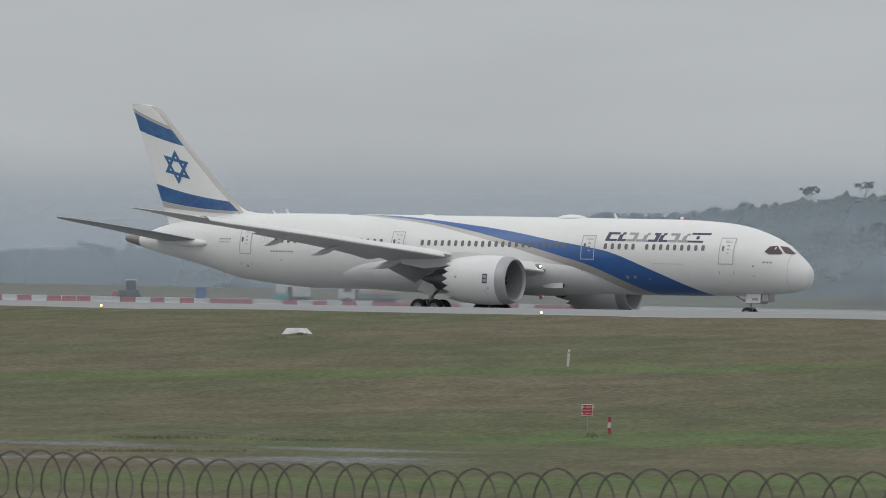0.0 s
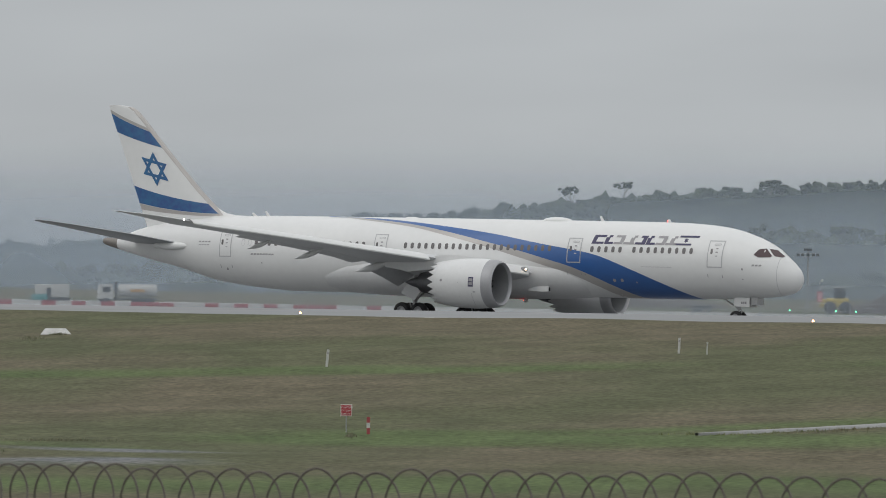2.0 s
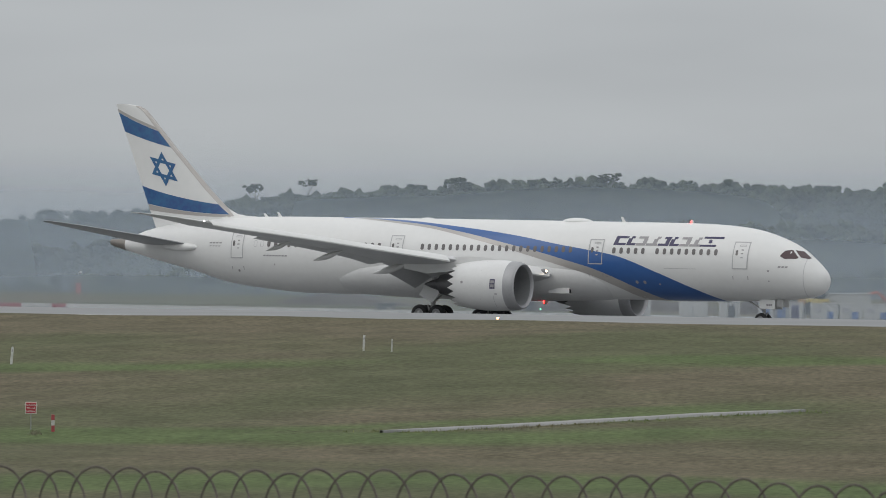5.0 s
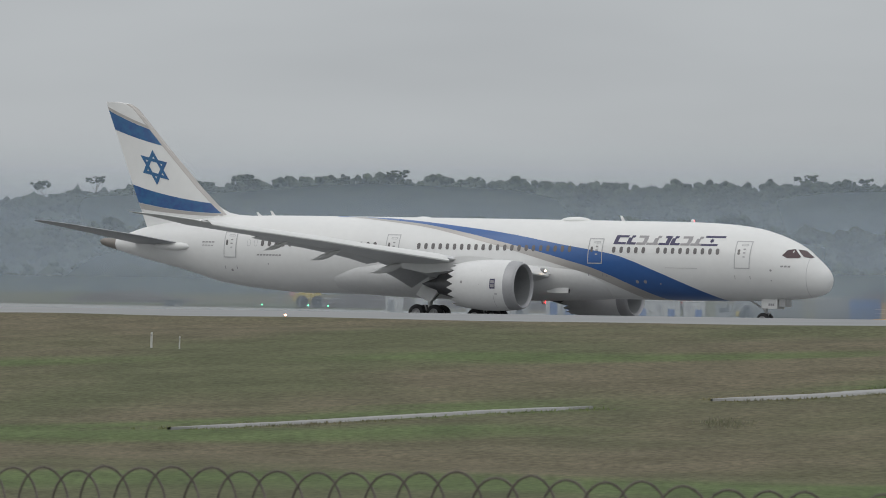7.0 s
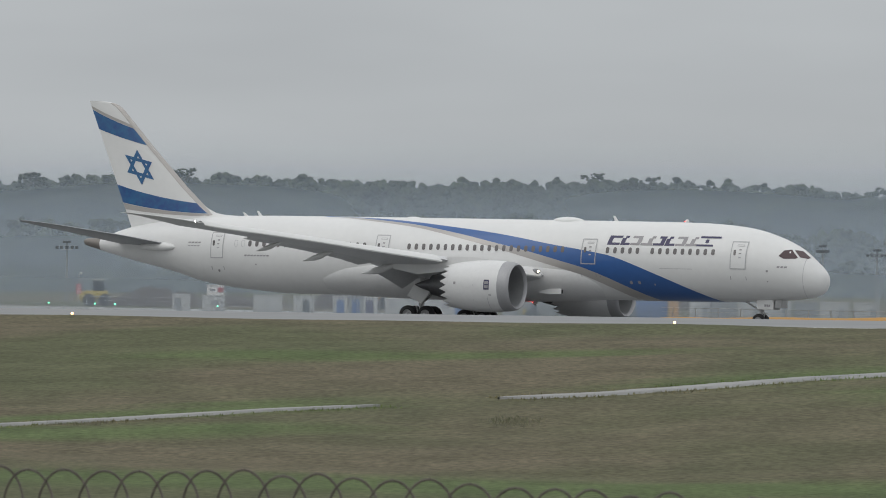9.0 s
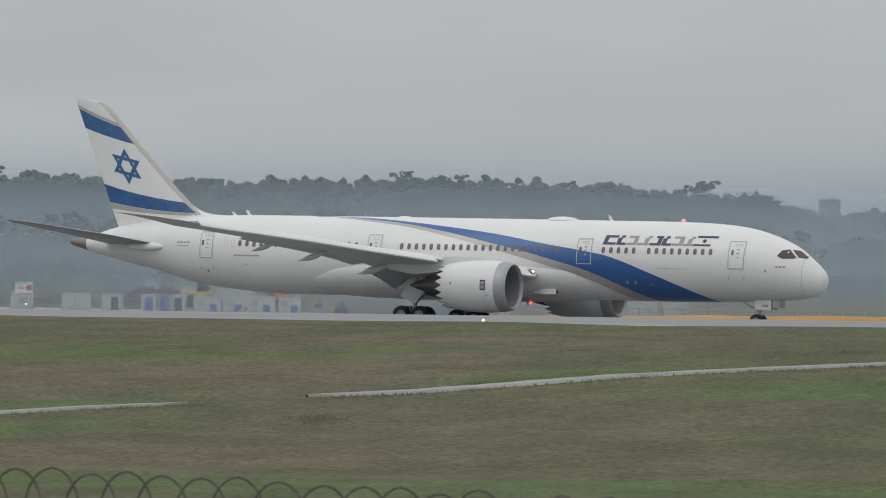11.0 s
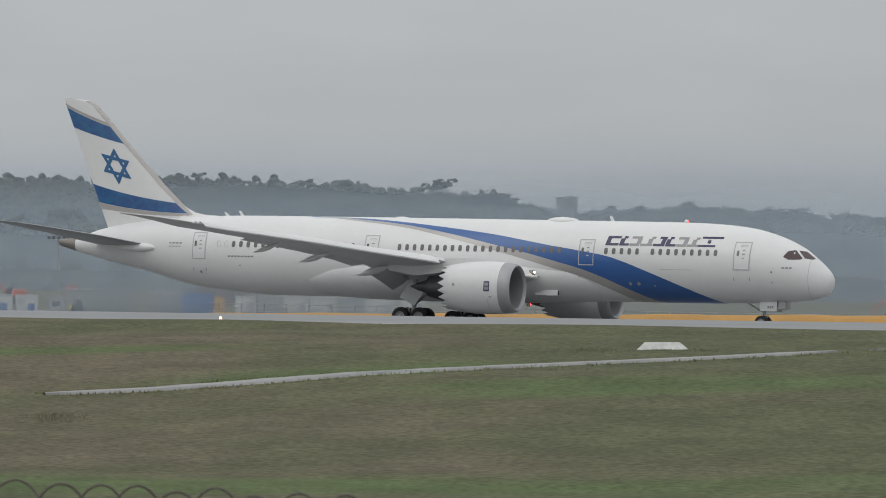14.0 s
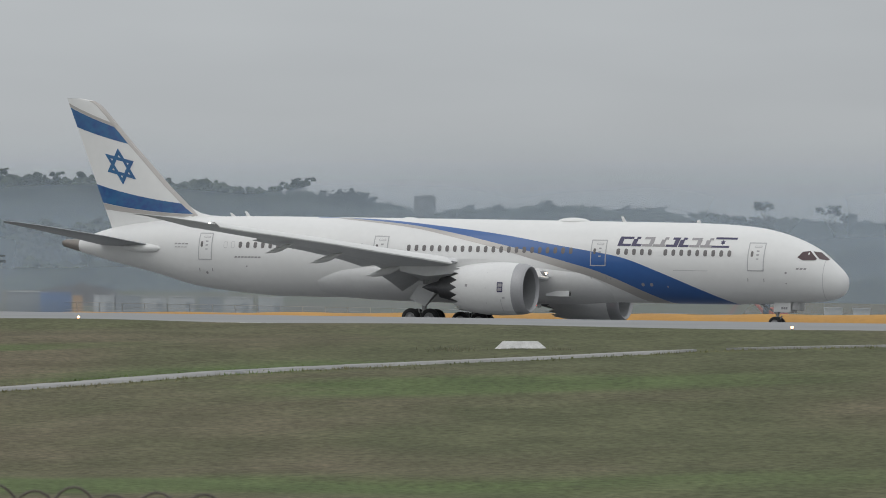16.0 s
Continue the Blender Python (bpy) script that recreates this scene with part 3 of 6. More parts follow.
def airliner_thing():
    a = tagged(new("airliner"), "white twin-engine wide-body airliner with blue swoosh and striped tail, rolling", "airliner")
    # fuselage
    rings = []
    for d in steps((0.0, 0.12, 0.06), (0.12, 1.3, 0.16), (1.3, 10, 0.45), (10, 44, 2.0), (44, 61.1, 0.7)):
        zc, hh, hw = section(-d)
        rings.append([(-d, hw * math.cos(2 * math.pi * i / 64), zc + hh * math.sin(2 * math.pi * i / 64)) for i in range(64)])
    fus = part("fuselage", loft(rings), WHITE, a, "glossy white fuselage")
    rings = []
    for d in (61.1, 61.5, 61.9, 62.3, 62.52, 62.66):
        zc, hh, hw = section(-d)
        k = 1.0 if d < 62.6 else 0.6
        rings.append([(-d, k * hw * math.cos(2 * math.pi * i / 32), zc + k * hh * math.sin(2 * math.pi * i / 32)) for i in range(32)])
    part("tail_cone", loft(rings), CONE, a, "brown-grey metal tail cone")
    seam = []
    for d in (1.50, 1.53):
        zc, hh, hw = section(-d)
        seam.append([(-d, (hw + 0.006) * math.cos(2 * math.pi * i / 48), zc + (hh + 0.006) * math.sin(2 * math.pi * i / 48)) for i in range(48)])
    part("radome_seam", loft(seam, False, False), DOOR_LINE, fus, "thin seam round the nose cone")
    # belly fairing
    rings = []
    for d, w, b, t in ((16.5, 2.0, 2.5, 5.6), (18.0, 2.45, 2.34, 5.9), (20.0, 2.78, 2.20, 6.1), (23.5, 2.95, 2.08, 6.2), (30, 2.98, 2.04, 6.2), (34, 2.96, 2.08, 6.2), (37, 2.88, 2.16, 6.0), (39, 2.72, 2.26, 5.8), (41, 2.4, 2.4, 5.4)):
        rings.append([(-d, w * math.cos(2 * math.pi * i / 48), (b + t) / 2 + (t - b) / 2 * math.sin(2 * math.pi * i / 48)) for i in range(48)])
    part("belly_fairing", loft(rings), FAIRING, a, "smooth white wing-root fairing")
    for side in (-1, 1):
        xs = list(np.linspace(-41.7, -8.2, 90))
        part("blue_swoosh", skin_patch(xs, lambda x: min(lerp(x, BLUE_LOW), lerp(x, BLUE_TOP) - 0.01) if x < -13.3 else 2.2, lambda x: lerp(x, BLUE_TOP), side, 0.012, 10), BLUE, fus, "royal blue painted swoosh")
        xs = list(np.linspace(-40.3, -13.3, 70))
        part("silver_swoosh", skin_patch(xs, lambda x: lerp(x, SILVER_LOW) if x < -15 else 2.2, lambda x: max(lerp(x, BLUE_LOW), lerp(x, SILVER_LOW) if x < -15 else 2.2), side, 0.008, 5), SILVER, fus, "thin silver line under the swoosh")
        # cabin windows
        for x in [-33.52 + 0.6105 * i for i in range(22)] + [-16.98 + 0.6175 * i for i in range(5)] + [-13.29 + 0.621 * i for i in range(9)] + [-47.05 + 0.61 * i for i in range(17)]:
            part("cabin_window", skin_shape(rounded(x, 5.98, 0.28, 0.47, 0.13), side, 0.022), WINDOW, fus, smooth=0)
        for x in (-47.66, -48.27):
            part("plugged_window", skin_ring(rounded(x, 5.98, 0.30, 0.50, 0.13), rounded(x, 5.98, 0.25, 0.45, 0.11), side, 0.01), DOOR_LINE, fus, smooth=0)
        # doors
        for x0, x1, zb in ((-50.53, -49.39, 4.83), (-36.35, -35.2, 4.88), (-19.14, -17.92, 4.90), (-6.92, -5.67, 4.74)):
            cx, w = (x0 + x1) / 2, x1 - x0
            door = part("cabin_door", skin_patch(list(np.linspace(x0 + 0.05, x1 - 0.05, 4)), lambda x: zb + 0.06, lambda x: 6.76, side, 0.018 if x0 != -19.14 else 0.004, 8), WHITE, a, "white cabin door with a grey outline")
            o, i_ = [], []
            for k in range(12):
                o.append((x0 + w * k / 12, zb)); i_.append((x0 + 0.07 + (w - 0.14) * k / 12, zb + 0.075))
            for k in range(12):
                o.append((x1, zb + (6.83 - zb) * k / 12)); i_.append((x1 - 0.07, zb + 0.075 + (6.68 - zb) * k / 12))
            for k in range(12):
                o.append((x1 - w * k / 12, 6.83)); i_.append((x1 - 0.07 - (w - 0.14) * k / 12, 6.755))
            for k in range(12):
                o.append((x0, 6.83 - (6.83 - zb) * k / 12)); i_.append((x0 + 0.07, 6.755 - (6.68 - zb) * k / 12))
            part("door_outline", skin_ring(o, i_, side, 0.026), DOOR_LINE, door, "grey outline", 0)
            part("door_window", skin_shape(rounded(cx - 0.30, 5.98, 0.19, 0.42, 0.09), side, 0.034), WINDOW, door, smooth=0)
            part("door_vent", skin_ring(rounded(cx + 0.1, 6.52, 0.55, 0.14, 0.06), rounded(cx + 0.1, 6.52, 0.48, 0.08, 0.04), side, 0.034), DOOR_LINE, door, smooth=0)
            for zz in (5.62, 5.92, 6.2):
                part("door_marking", skin_shape(rounded(cx + 0.12, zz, 0.2, 0.09, 0.03), side, 0.034), GREY_MARK if zz != 5.62 else DOOR_LINE, door, smooth=0)
            for xx in (x0 + 0.02, x1 - 0.02):
                part("drain_mast", skin_shape(rounded(xx, 4.1, 0.05, 0.26, 0.02), side, 0.02), GREY_MARK, a, smooth=0)
        # plain slanted shapes where the airline's name stands
        k = 0.24
        x = -17.12
        for w, mat, cut, top_in in ((1.25, NAVY, 0.0, 0.0), (0.98, NAVY, 0.0, 0.62), (1.0, GREY_MARK, 0.5, 0.0), (1.18, GREY_MARK, 0.45, 0.75), (1.12, NAVY, 0.5, 0.35), (1.02, NAVY, 0.0, 0.66), (1.0, GREY_MARK, 0.5, 0.0), (1.12, GREY_MARK, 0.3, 0.7)):
            bm = bmesh.new()
            for z0, z1, x0, x1 in ((6.40, 6.57, 0.0, w - 0.22), (6.57, 6.93, w * cut, w * cut + 0.34), (6.93, 7.10, min(top_in, w * cut + 0.2), w - 0.2 if top_in < 0.5 else w * cut + 0.5)):
                skin_shape([(x + x0 + k * (z0 - 6.4), z0), (x + x1 + k * (z0 - 6.4), z0), (x + x1 + k * (z1 - 6.4), z1), (x + x0 + k * (z1 - 6.4), z1)], side, 0.016, bm)
            part("name_shape", bm, mat, fus, "plain slanted lettering block", 0)
            x += w - 0.16
        for z0, x0, x1 in ((6.40, -10.0, -8.42), (7.02, -9.56, -7.92)):
            part("flag_bar", skin_patch(list(np.linspace(x0, x1, 6)), lambda x, z0=z0: z0, lambda x, z0=z0: z0 + 0.15, side, 0.014, 2), NAVY, fus, "navy bar", 0)
        for up in (1, -1):
            r_ = 0.2
            part("flag_star", skin_shape([(-8.95 + r_ * math.sin(radians(q)), 6.79 + up * r_ * math.cos(radians(q))) for q in (0, 120, 240)], side, 0.014 + 0.003 * up), NAVY, fus, smooth=0)
        # small plain marks
        for x0, x1, z0, z1 in ((-47.5, -45.3, 5.02, 5.13), (-3.36, -2.58, 4.92, 5.05), (-52.6, -51.4, 5.95, 6.05), (-52.6, -51.5, 5.72, 5.78)):
            n_ = max(3, int((x1 - x0) / 0.26))
            for i in range(n_):
                xx = x0 + (x1 - x0) * i / n_
                part("name_bar", skin_shape([(xx, z0), (xx + (x1 - x0) / n_ * 0.72, z0), (xx + (x1 - x0) / n_ * 0.72 + 0.04, z1), (xx + 0.04, z1)], side, 0.014), GREY_MARK, fus, smooth=0)
        for x, z, r_ in ((-4.06, 4.66, 0.085), (-4.06, 3.90, 0.05), (-15.12, 3.62, 0.13), (-14.45, 3.63, 0.13), (-13.2, 3.5, 0.07), (-17.6, 4.0, 0.06), (-49.9, 3.9, 0.10), (-46.5, 4.4, 0.06)):
            part("port", skin_shape([(x + r_ * math.cos(q * math.pi / 5), z + r_ * math.sin(q * math.pi / 5)) for q in range(10)], side, 0.02), GREY_MARK, fus, smooth=0)
        part("panel_seam", skin_patch(list(np.linspace(-12.65, -9.95, 8)), lambda x: 4.68, lambda x: 4.71, side, 0.014, 1), DOOR_LINE, fus, "thin seam of an access panel", 0)
        # flight deck windows
        for pts in ([(-3.33, 5.81), (-3.07, 6.24), (-2.63, 6.32), (-2.05, 5.74), (-2.16, 5.64), (-2.95, 5.61)], [(-2.46, 6.30), (-2.02, 6.24), (-1.37, 5.73), (-1.45, 5.66), (-1.90, 5.74)]):
            cx, cz = sum(q[0] for q in pts) / len(pts), sum(q[1] for q in pts) / len(pts)
            bm = bmesh.new()
            c = bm.verts.new(skin(cx, cz, side, 0.02))
            fine = []
            for (xa, za), (xb, zb) in zip(pts, pts[1:] + pts[:1]):
                fine += [bm.verts.new(skin(xa + (xb - xa) * i / 4, za + (zb - za) * i / 4, side, 0.02)) for i in range(4)]
            for i in range(len(fine)):
                bm.faces.new((c, fine[i], fine[(i + 1) % len(fine)]))
            part("flight_deck_window", bm, COCKPIT, fus, "dark flight-deck pane", 60)
        # wing
        rings_bm = surface(WING, side)
        wing = part("wing", rings_bm, [WING_GREY], a, "swept grey wing with a white leading edge", 50)
        slat = bmesh.new()
        vs = []
        for y in np.linspace(10.9, 27.6, 24):
            yy, xf, c, z, t, inc = wing_at(y)
            k_ = 1.40 - 0.018 * y
            prof = [(-0.12 * c, 0.43 * t * c + 0.012), (-0.05 * c, 0.34 * t * c + 0.03), (0.06, 0.16 * k_), (0.28 * k_, 0.02), (0.48 * k_, -0.18 * k_), (0.44 * k_, -0.26 * k_)]
            vs.append([slat.verts.new((xf + u, side * y, z + v)) for u, v in prof])
        for p0, p1 in zip(vs, vs[1:]):
            for i in range(5):
                slat.faces.new((p0[i], p1[i], p1[i + 1], p0[i + 1]))
        part("slat", slat, WHITE, wing, "white leading-edge slat")
        slat = bmesh.new()
        vs = []
        for y in np.linspace(3.3, 8.3, 8):
            yy, xf, c, z, t, inc = wing_at(y)
            prof = [(-0.07 * c, 0.36 * t * c + 0.012), (-0.01 * c, 0.20 * t * c + 0.02), (0.20, 0.0), (0.32, -0.2), (0.24, -0.3)]
            vs.append([slat.verts.new((xf + u, side * y, z + v)) for u, v in prof])
        for p0, p1 in zip(vs, vs[1:]):
            for i in range(4):
                slat.faces.new((p0[i], p1[i], p1[i + 1], p0[i + 1]))
        part("slat", slat, WHITE, wing)
        # flap fairings under the trailing edge
        for y, xe, ze, ln, dp in ((9.3, -34.35, 3.70, 3.2, 0.60), (16.0, -35.9, 4.40, 2.6, 0.48), (20.2, -37.7, 4.96, 2.2, 0.40)):
            rr = []
            for u, h, w in ((0.0, 0.05, 0.05), (0.15, 0.50, 0.18), (0.4, 0.90, 0.25), (0.62, 0.80, 0.22), (0.82, 0.42, 0.13), (1.0, 0.02, 0.015)):
                zc = ze + (1 - u) ** 1.25 * (wing_at(y)[3] - 0.30 - ze)
                rr.append([(xe + ln * (1 - u), side * y + w * math.cos(2 * math.pi * i / 10), zc + dp * 0.55 * h * math.sin(2 * math.pi * i / 10)) for i in range(10)])
            part("flap_fairing", loft(rr), FAIRING, wing, "pointed white flap fairing")
        # lowered flaps
        for y0, y1 in ((3.6, 8.6), (9.9, 20.8)):
            st = []
            for y in np.linspace(y0, y1, 6):
                yy, xf, c, z, t, inc = wing_at(y)
                zt = z - c * math.sin(radians(inc))
                st.append((y, xf - c * 0.80, c * 0.18, zt + 0.14, 0.12, 36) if y1 < 9 else (y, xf - c * 0.84, c * 0.25, zt + 0.10, 0.12, 13))
            part("flap", surface(st, side), WING_GREY, wing, "grey flap, slightly lowered", 50)
        # landing light in the wing root
        lamp = bmesh.new()
        bmesh.ops.create_icosphere(lamp, subdivisions=2, radius=0.085, matrix=Matrix.Translation((-22.25, side * 3.72, 4.28)))
        part("landing_light", lamp, LED, a, "lit landing light")
        lens = bmesh.new()
        bmesh.ops.create_icosphere(lens, subdivisions=2, radius=0.27, matrix=Matrix.Translation((-22.55, side * 3.56, 4.27)) @ Matrix.Diagonal((1.4, 0.6, 0.75, 1)))
        part("light_housing", lens, DUCT, a, "grey landing-light housing")
        engine(a, side)
        scoop = loft([[(x, side * (y0 + dy), z0 + dz) for dy, dz in ((0, 0), (w_, 0.02), (w_, h_), (0, h_))] for x, y0, z0, w_, h_ in ((-20.9, 2.10, 2.62, 0.34, 0.42), (-21.6, 2.10, 2.60, 0.36, 0.44), (-22.8, 2.10, 2.66, 0.12, 0.30))])
        sc = part("ram_air_scoop", scoop, FAIRING, a, "small white air scoop under the wing root", 30)
        part("scoop_mouth", box(-20.91, -20.88, min(side * 2.18, side * 2.40), max(side * 2.18, side * 2.40), 2.68, 2.98), FAN, sc, smooth=0)
        part("outflow_panel", skin_ring(rounded(-21.2, 3.75, 1.5, 0.5, 0.05), rounded(-21.2, 3.75, 1.42, 0.42, 0.04), side, 0.14), DOOR_LINE, a, smooth=0)
        # tailplane
        st = [(0.6, -53.6, 5.3, 5.76, 0.08, 0), (1.7, -54.7, 4.6, 5.84, 0.07, -1), (5.0, -57.0, 3.9, 6.37, 0.065, -1), (8.6, -60.3, 2.5, 6.94, 0.06, -1), (9.6, -61.8, 1.4, 7.14, 0.08, 0), (9.9, -62.7, 0.45, 7.22, 0.08, 0)]
        part("tailplane", surface(st, side), TAIL_GREY, a, "grey swept tailplane", 50)
        rr = [[(-53.4 - 1.9 * u, side * (1.95 - 0.1 * u) + w * math.cos(2 * math.pi * i / 12), 5.62 + 0.02 * u + w * math.sin(2 * math.pi * i / 12)) for i in range(12)] for u, w in ((0.2, 0.04), (0.35, 0.22), (0.7, 0.32), (1.2, 0.34), (1.8, 0.2))]
        part("tailplane_fairing", loft(rr), WHITE, a)
        # main landing gear
        gx, gy = -31.35, side * 4.9
        leg = bmesh.new()
        tube(leg, (gx, gy, 0.75), (gx + 0.15, gy * 1.02, 3.6), 0.17, 0.21)
        tube(leg, (gx - 0.1, gy, 1.5), (gx + 1.5, gy * 0.85, 3.3), 0.08)
        tube(leg, (gx, gy, 1.7), (gx - 0.3, side * 3.0, 3.1), 0.09)
        tube(leg, (gx - 0.85, gy, 0.72), (gx + 0.85, gy, 0.72), 0.14)
        tube(leg, (gx - 0.25, gy, 0.95), (gx - 0.42, gy, 1.5), 0.06)
        for dx in (-0.75, 0.75):
            tube(leg, (gx + dx, gy - 0.65, 0.69), (gx + dx, gy + 0.65, 0.69), 0.09)
        part("main_gear_leg", leg, STRUT, a, "grey main landing gear leg")
        quad = [(-31.56, 3.27), (-29.83, 3.24), (-30.97, 1.62), (-32.2, 2.21)]
        gd = loft([[(qx, side * (5.6 + dy - 0.12 * (qz - 2)), qz) for qx, qz in quad] for dy in (-0.04, 0.04)])
        part("main_gear_door", gd, FAIRING, a, "white main gear door", 30)
    # keel beam of antennas and dome
    for x, ln, h, w in ((-21.6, 1.25, 0.30, 0.85), (-34.6, 0.6, 0.12, 0.45)):
        dm = bmesh.new()
        bmesh.ops.create_uvsphere(dm, u_segments=24, v_segments=12, radius=1.0, matrix=Matrix.Translation((x, 0, 8.2)) @ Matrix.Diagonal((ln, w, h, 1)))
        part("antenna_dome", dm, WHITE, a, "low white antenna dome")
    for x, h in ((-17.7, 0.45), (-48.9, 0.22), (-47.7, 0.35)):
        bl = loft([[(x + 0.18 - s_ * 0.3 + dx_, dy, 8.1 + s_ * (h + 0.1)) for dx_, dy in ((0.16 * (1 - 0.5 * s_), 0), (0, 0.03), (-0.2 * (1 - 0.5 * s_), 0), (0, -0.03))] for s_ in (0, 1)])
        part("blade_antenna", bl, WHITE, a)
    # fin
    rings = []
    for z, x0, x1, t in FIN:
        c = x0 - x1
        pts = [(x0 + u, v) for u, v in foil(c, 2 * t / c, 13, 1.0)]
        rings.append([(px, py, z) for px, py in pts])
    fin = part("fin", loft(rings), WHITE, a, "white swept fin", 50)
    le = bmesh.new()
    vs = []
    for z, x0, x1, t in FIN[1:-1]:
        vs.append([le.verts.new(c) for c in (fin_skin(x0 - 0.40, z, -1, 0.02), fin_skin(x0 - 0.16, z, -1, 0.02), (x0 + 0.03, 0, z), fin_skin(x0 - 0.16, z, 1, 0.02), fin_skin(x0 - 0.40, z, 1, 0.02))])
    for p0, p1 in zip(vs, vs[1:]):
        for i in range(4):
            le.faces.new((p0[i], p1[i], p1[i + 1], p0[i + 1]))
    part("fin_leading_edge", le, SILVER, fin, "silver leading edge", 60)
    fl = loft([[(x, -w, z0), (x, -w * 0.45, z0 + (z1 - z0) * 0.6), (x, 0, z1), (x, w * 0.45, z0 + (z1 - z0) * 0.6), (x, w, z0)] for x, w, z0, z1 in ((-49.4, 0.05, 8.05, 8.14), (-50.6, 0.18, 7.95, 8.20), (-51.4, 0.30, 7.9, 8.34), (-52.0, 0.38, 7.85, 8.62), (-52.6, 0.42, 7.8, 9.0))])
    part("fin_fillet", fl, WHITE, fin, smooth=80)
    for side in (-1, 1):
        sag = lambda u, d: -4 * d * u * (1 - u)
        part("fin_stripe", fin_grid(lambda u: 13.31 + 1.32 * u + sag(u, 0.04), lambda u: 14.51 + 1.60 * u + sag(u, 0.03), side=side), FIN_BLUE, fin, "broad blue stripe")
        part("fin_stripe", fin_grid(lambda u: 8.27 + 0.75 * u + sag(u, 0.19), lambda u: 9.0 + 1.40 * u + sag(u, 0.17), side=side), FIN_BLUE, fin, "broad blue stripe")
        part("fin_line", fin_grid(lambda u: 14.54 + 1.60 * u + sag(u, 0.03), lambda u: 14.82 + 1.60 * u + sag(u, 0.0), side=side, rows=1), SILVER, fin, "thin silver line")
        part("fin_line", fin_grid(lambda u: 8.06 + 0.46 * u + sag(u, 0.14), lambda u: 8.24 + 0.75 * u + sag(u, 0.19), side=side, rows=1), SILVER, fin, "thin silver line")
        # six-pointed star in outline, slightly turned
        bm = bmesh.new()
        cx, cz, across, up = -58.01, 11.73, Vector((1.39, -0.318)), Vector((-0.265, 1.36))
        for flip in (0, 180):
            for i in range(3):
                q0, q1 = radians(flip + 120 * i), radians(flip + 120 * i + 120)
                p0, p1 = across * math.sin(q0) + up * math.cos(q0), across * math.sin(q1) + up * math.cos(q1)
                i0, i1 = p0 * 0.63, p1 * 0.63
                for k in range(12):
                    ua, ub = k / 12, (k + 1) / 12
                    bm.faces.new([bm.verts.new(fin_skin(cx + c.x, cz + c.y, side, 0.022 + (0.004 if flip else 0))) for c in (p0.lerp(p1, ua), p0.lerp(p1, ub), i0.lerp(i1, ub), i0.lerp(i1, ua))])
        part("fin_star", bm, FIN_BLUE, fin, "blue six-pointed star outline", 0)
    # nose gear
    leg = bmesh.new()
    tube(leg, (-5.5, 0, 1.0), (-5.35, 0, 2.8), 0.12, 0.14)
    tube(leg, (-5.5, -0.45, 1.0), (-5.5, 0.45, 1.0), 0.07)
    tube(leg, (-5.45, 0, 1.7), (-6.9, 0, 2.5), 0.06)
    tube(leg, (-5.35, 0, 1.2), (-5.1, 0, 1.6), 0.05)
    part("nose_gear_leg", leg, STRUT, a, "grey nose gear leg")
    for side in (-1, 1):
        gd = box(-5.55, -4.22, side * 0.62 - 0.03, side * 0.62 + 0.03, 1.84, 2.55, bevel=0.02)
        d = part("nose_gear_door", gd, WHITE, a, "white nose gear door", 30)
        for i in range(3):
            part("number_bar", box(-4.95 + i * 0.17, -4.82 + i * 0.17, side * 0.66 - 0.008, side * 0.66 + 0.008, 2.05, 2.22), GREY_MARK, d, smooth=0)
    part("nose_gear_bay", box(-4.15, -3.6, -0.55, 0.55, 2.0, 2.58, bevel=0.02), STRUT, a, smooth=30)
    return a


airliner = airliner_thing()
WHEELS = []
for wx, wy, wr, ww, wz in [(-31.35 + dx, sd * 4.9 + dy, 0.69, 0.5, 0.80) for sd in (-1, 1) for dx in (-0.75, 0.75) for dy in (-0.6, 0.6)] + [(-5.5, -0.36, 0.51, 0.38, 1.0), (-5.5, 0.36, 0.51, 0.38, 1.0)]:
    WHEELS.append((wheel_part(airliner, wx, wy, wz, wr, ww), wx, wy, wz, wr))


# ---------------------------------------------------------------- far country: wooded rise, haze sheets, water tower
LEAF = material("dull_eucalypt_leaf", (0.060, 0.075, 0.040), 0.8, second=(0.030, 0.042, 0.024), size=6, fine=6, island=0.35)
BARK = material("pale_gum_bark", (0.22, 0.20, 0.17), 0.8, vary=0.3, size=1)
TOWER = material("weathered_concrete", (0.30, 0.29, 0.27), 0.8, vary=0.3, size=3, fine=5)


def stand(bearing, far, dz=0.0):
    b = radians(bearing)
    x, y = far * math.sin(b), far * math.cos(b)
    return Vector((x, y, land(x, y) + dz))


rng = random.Random(7)
ICO = bmesh.new()
bmesh.ops.create_icosphere(ICO, subdivisions=1, radius=1.0)
ICO_V, ICO_F = [v.co.copy() for v in ICO.verts], [[v.index for v in f.verts] for f in ICO.faces]
ICO.free()


ICO_A, ICO_T = np.array([tuple(v) for v in ICO_V]), np.array(ICO_F)


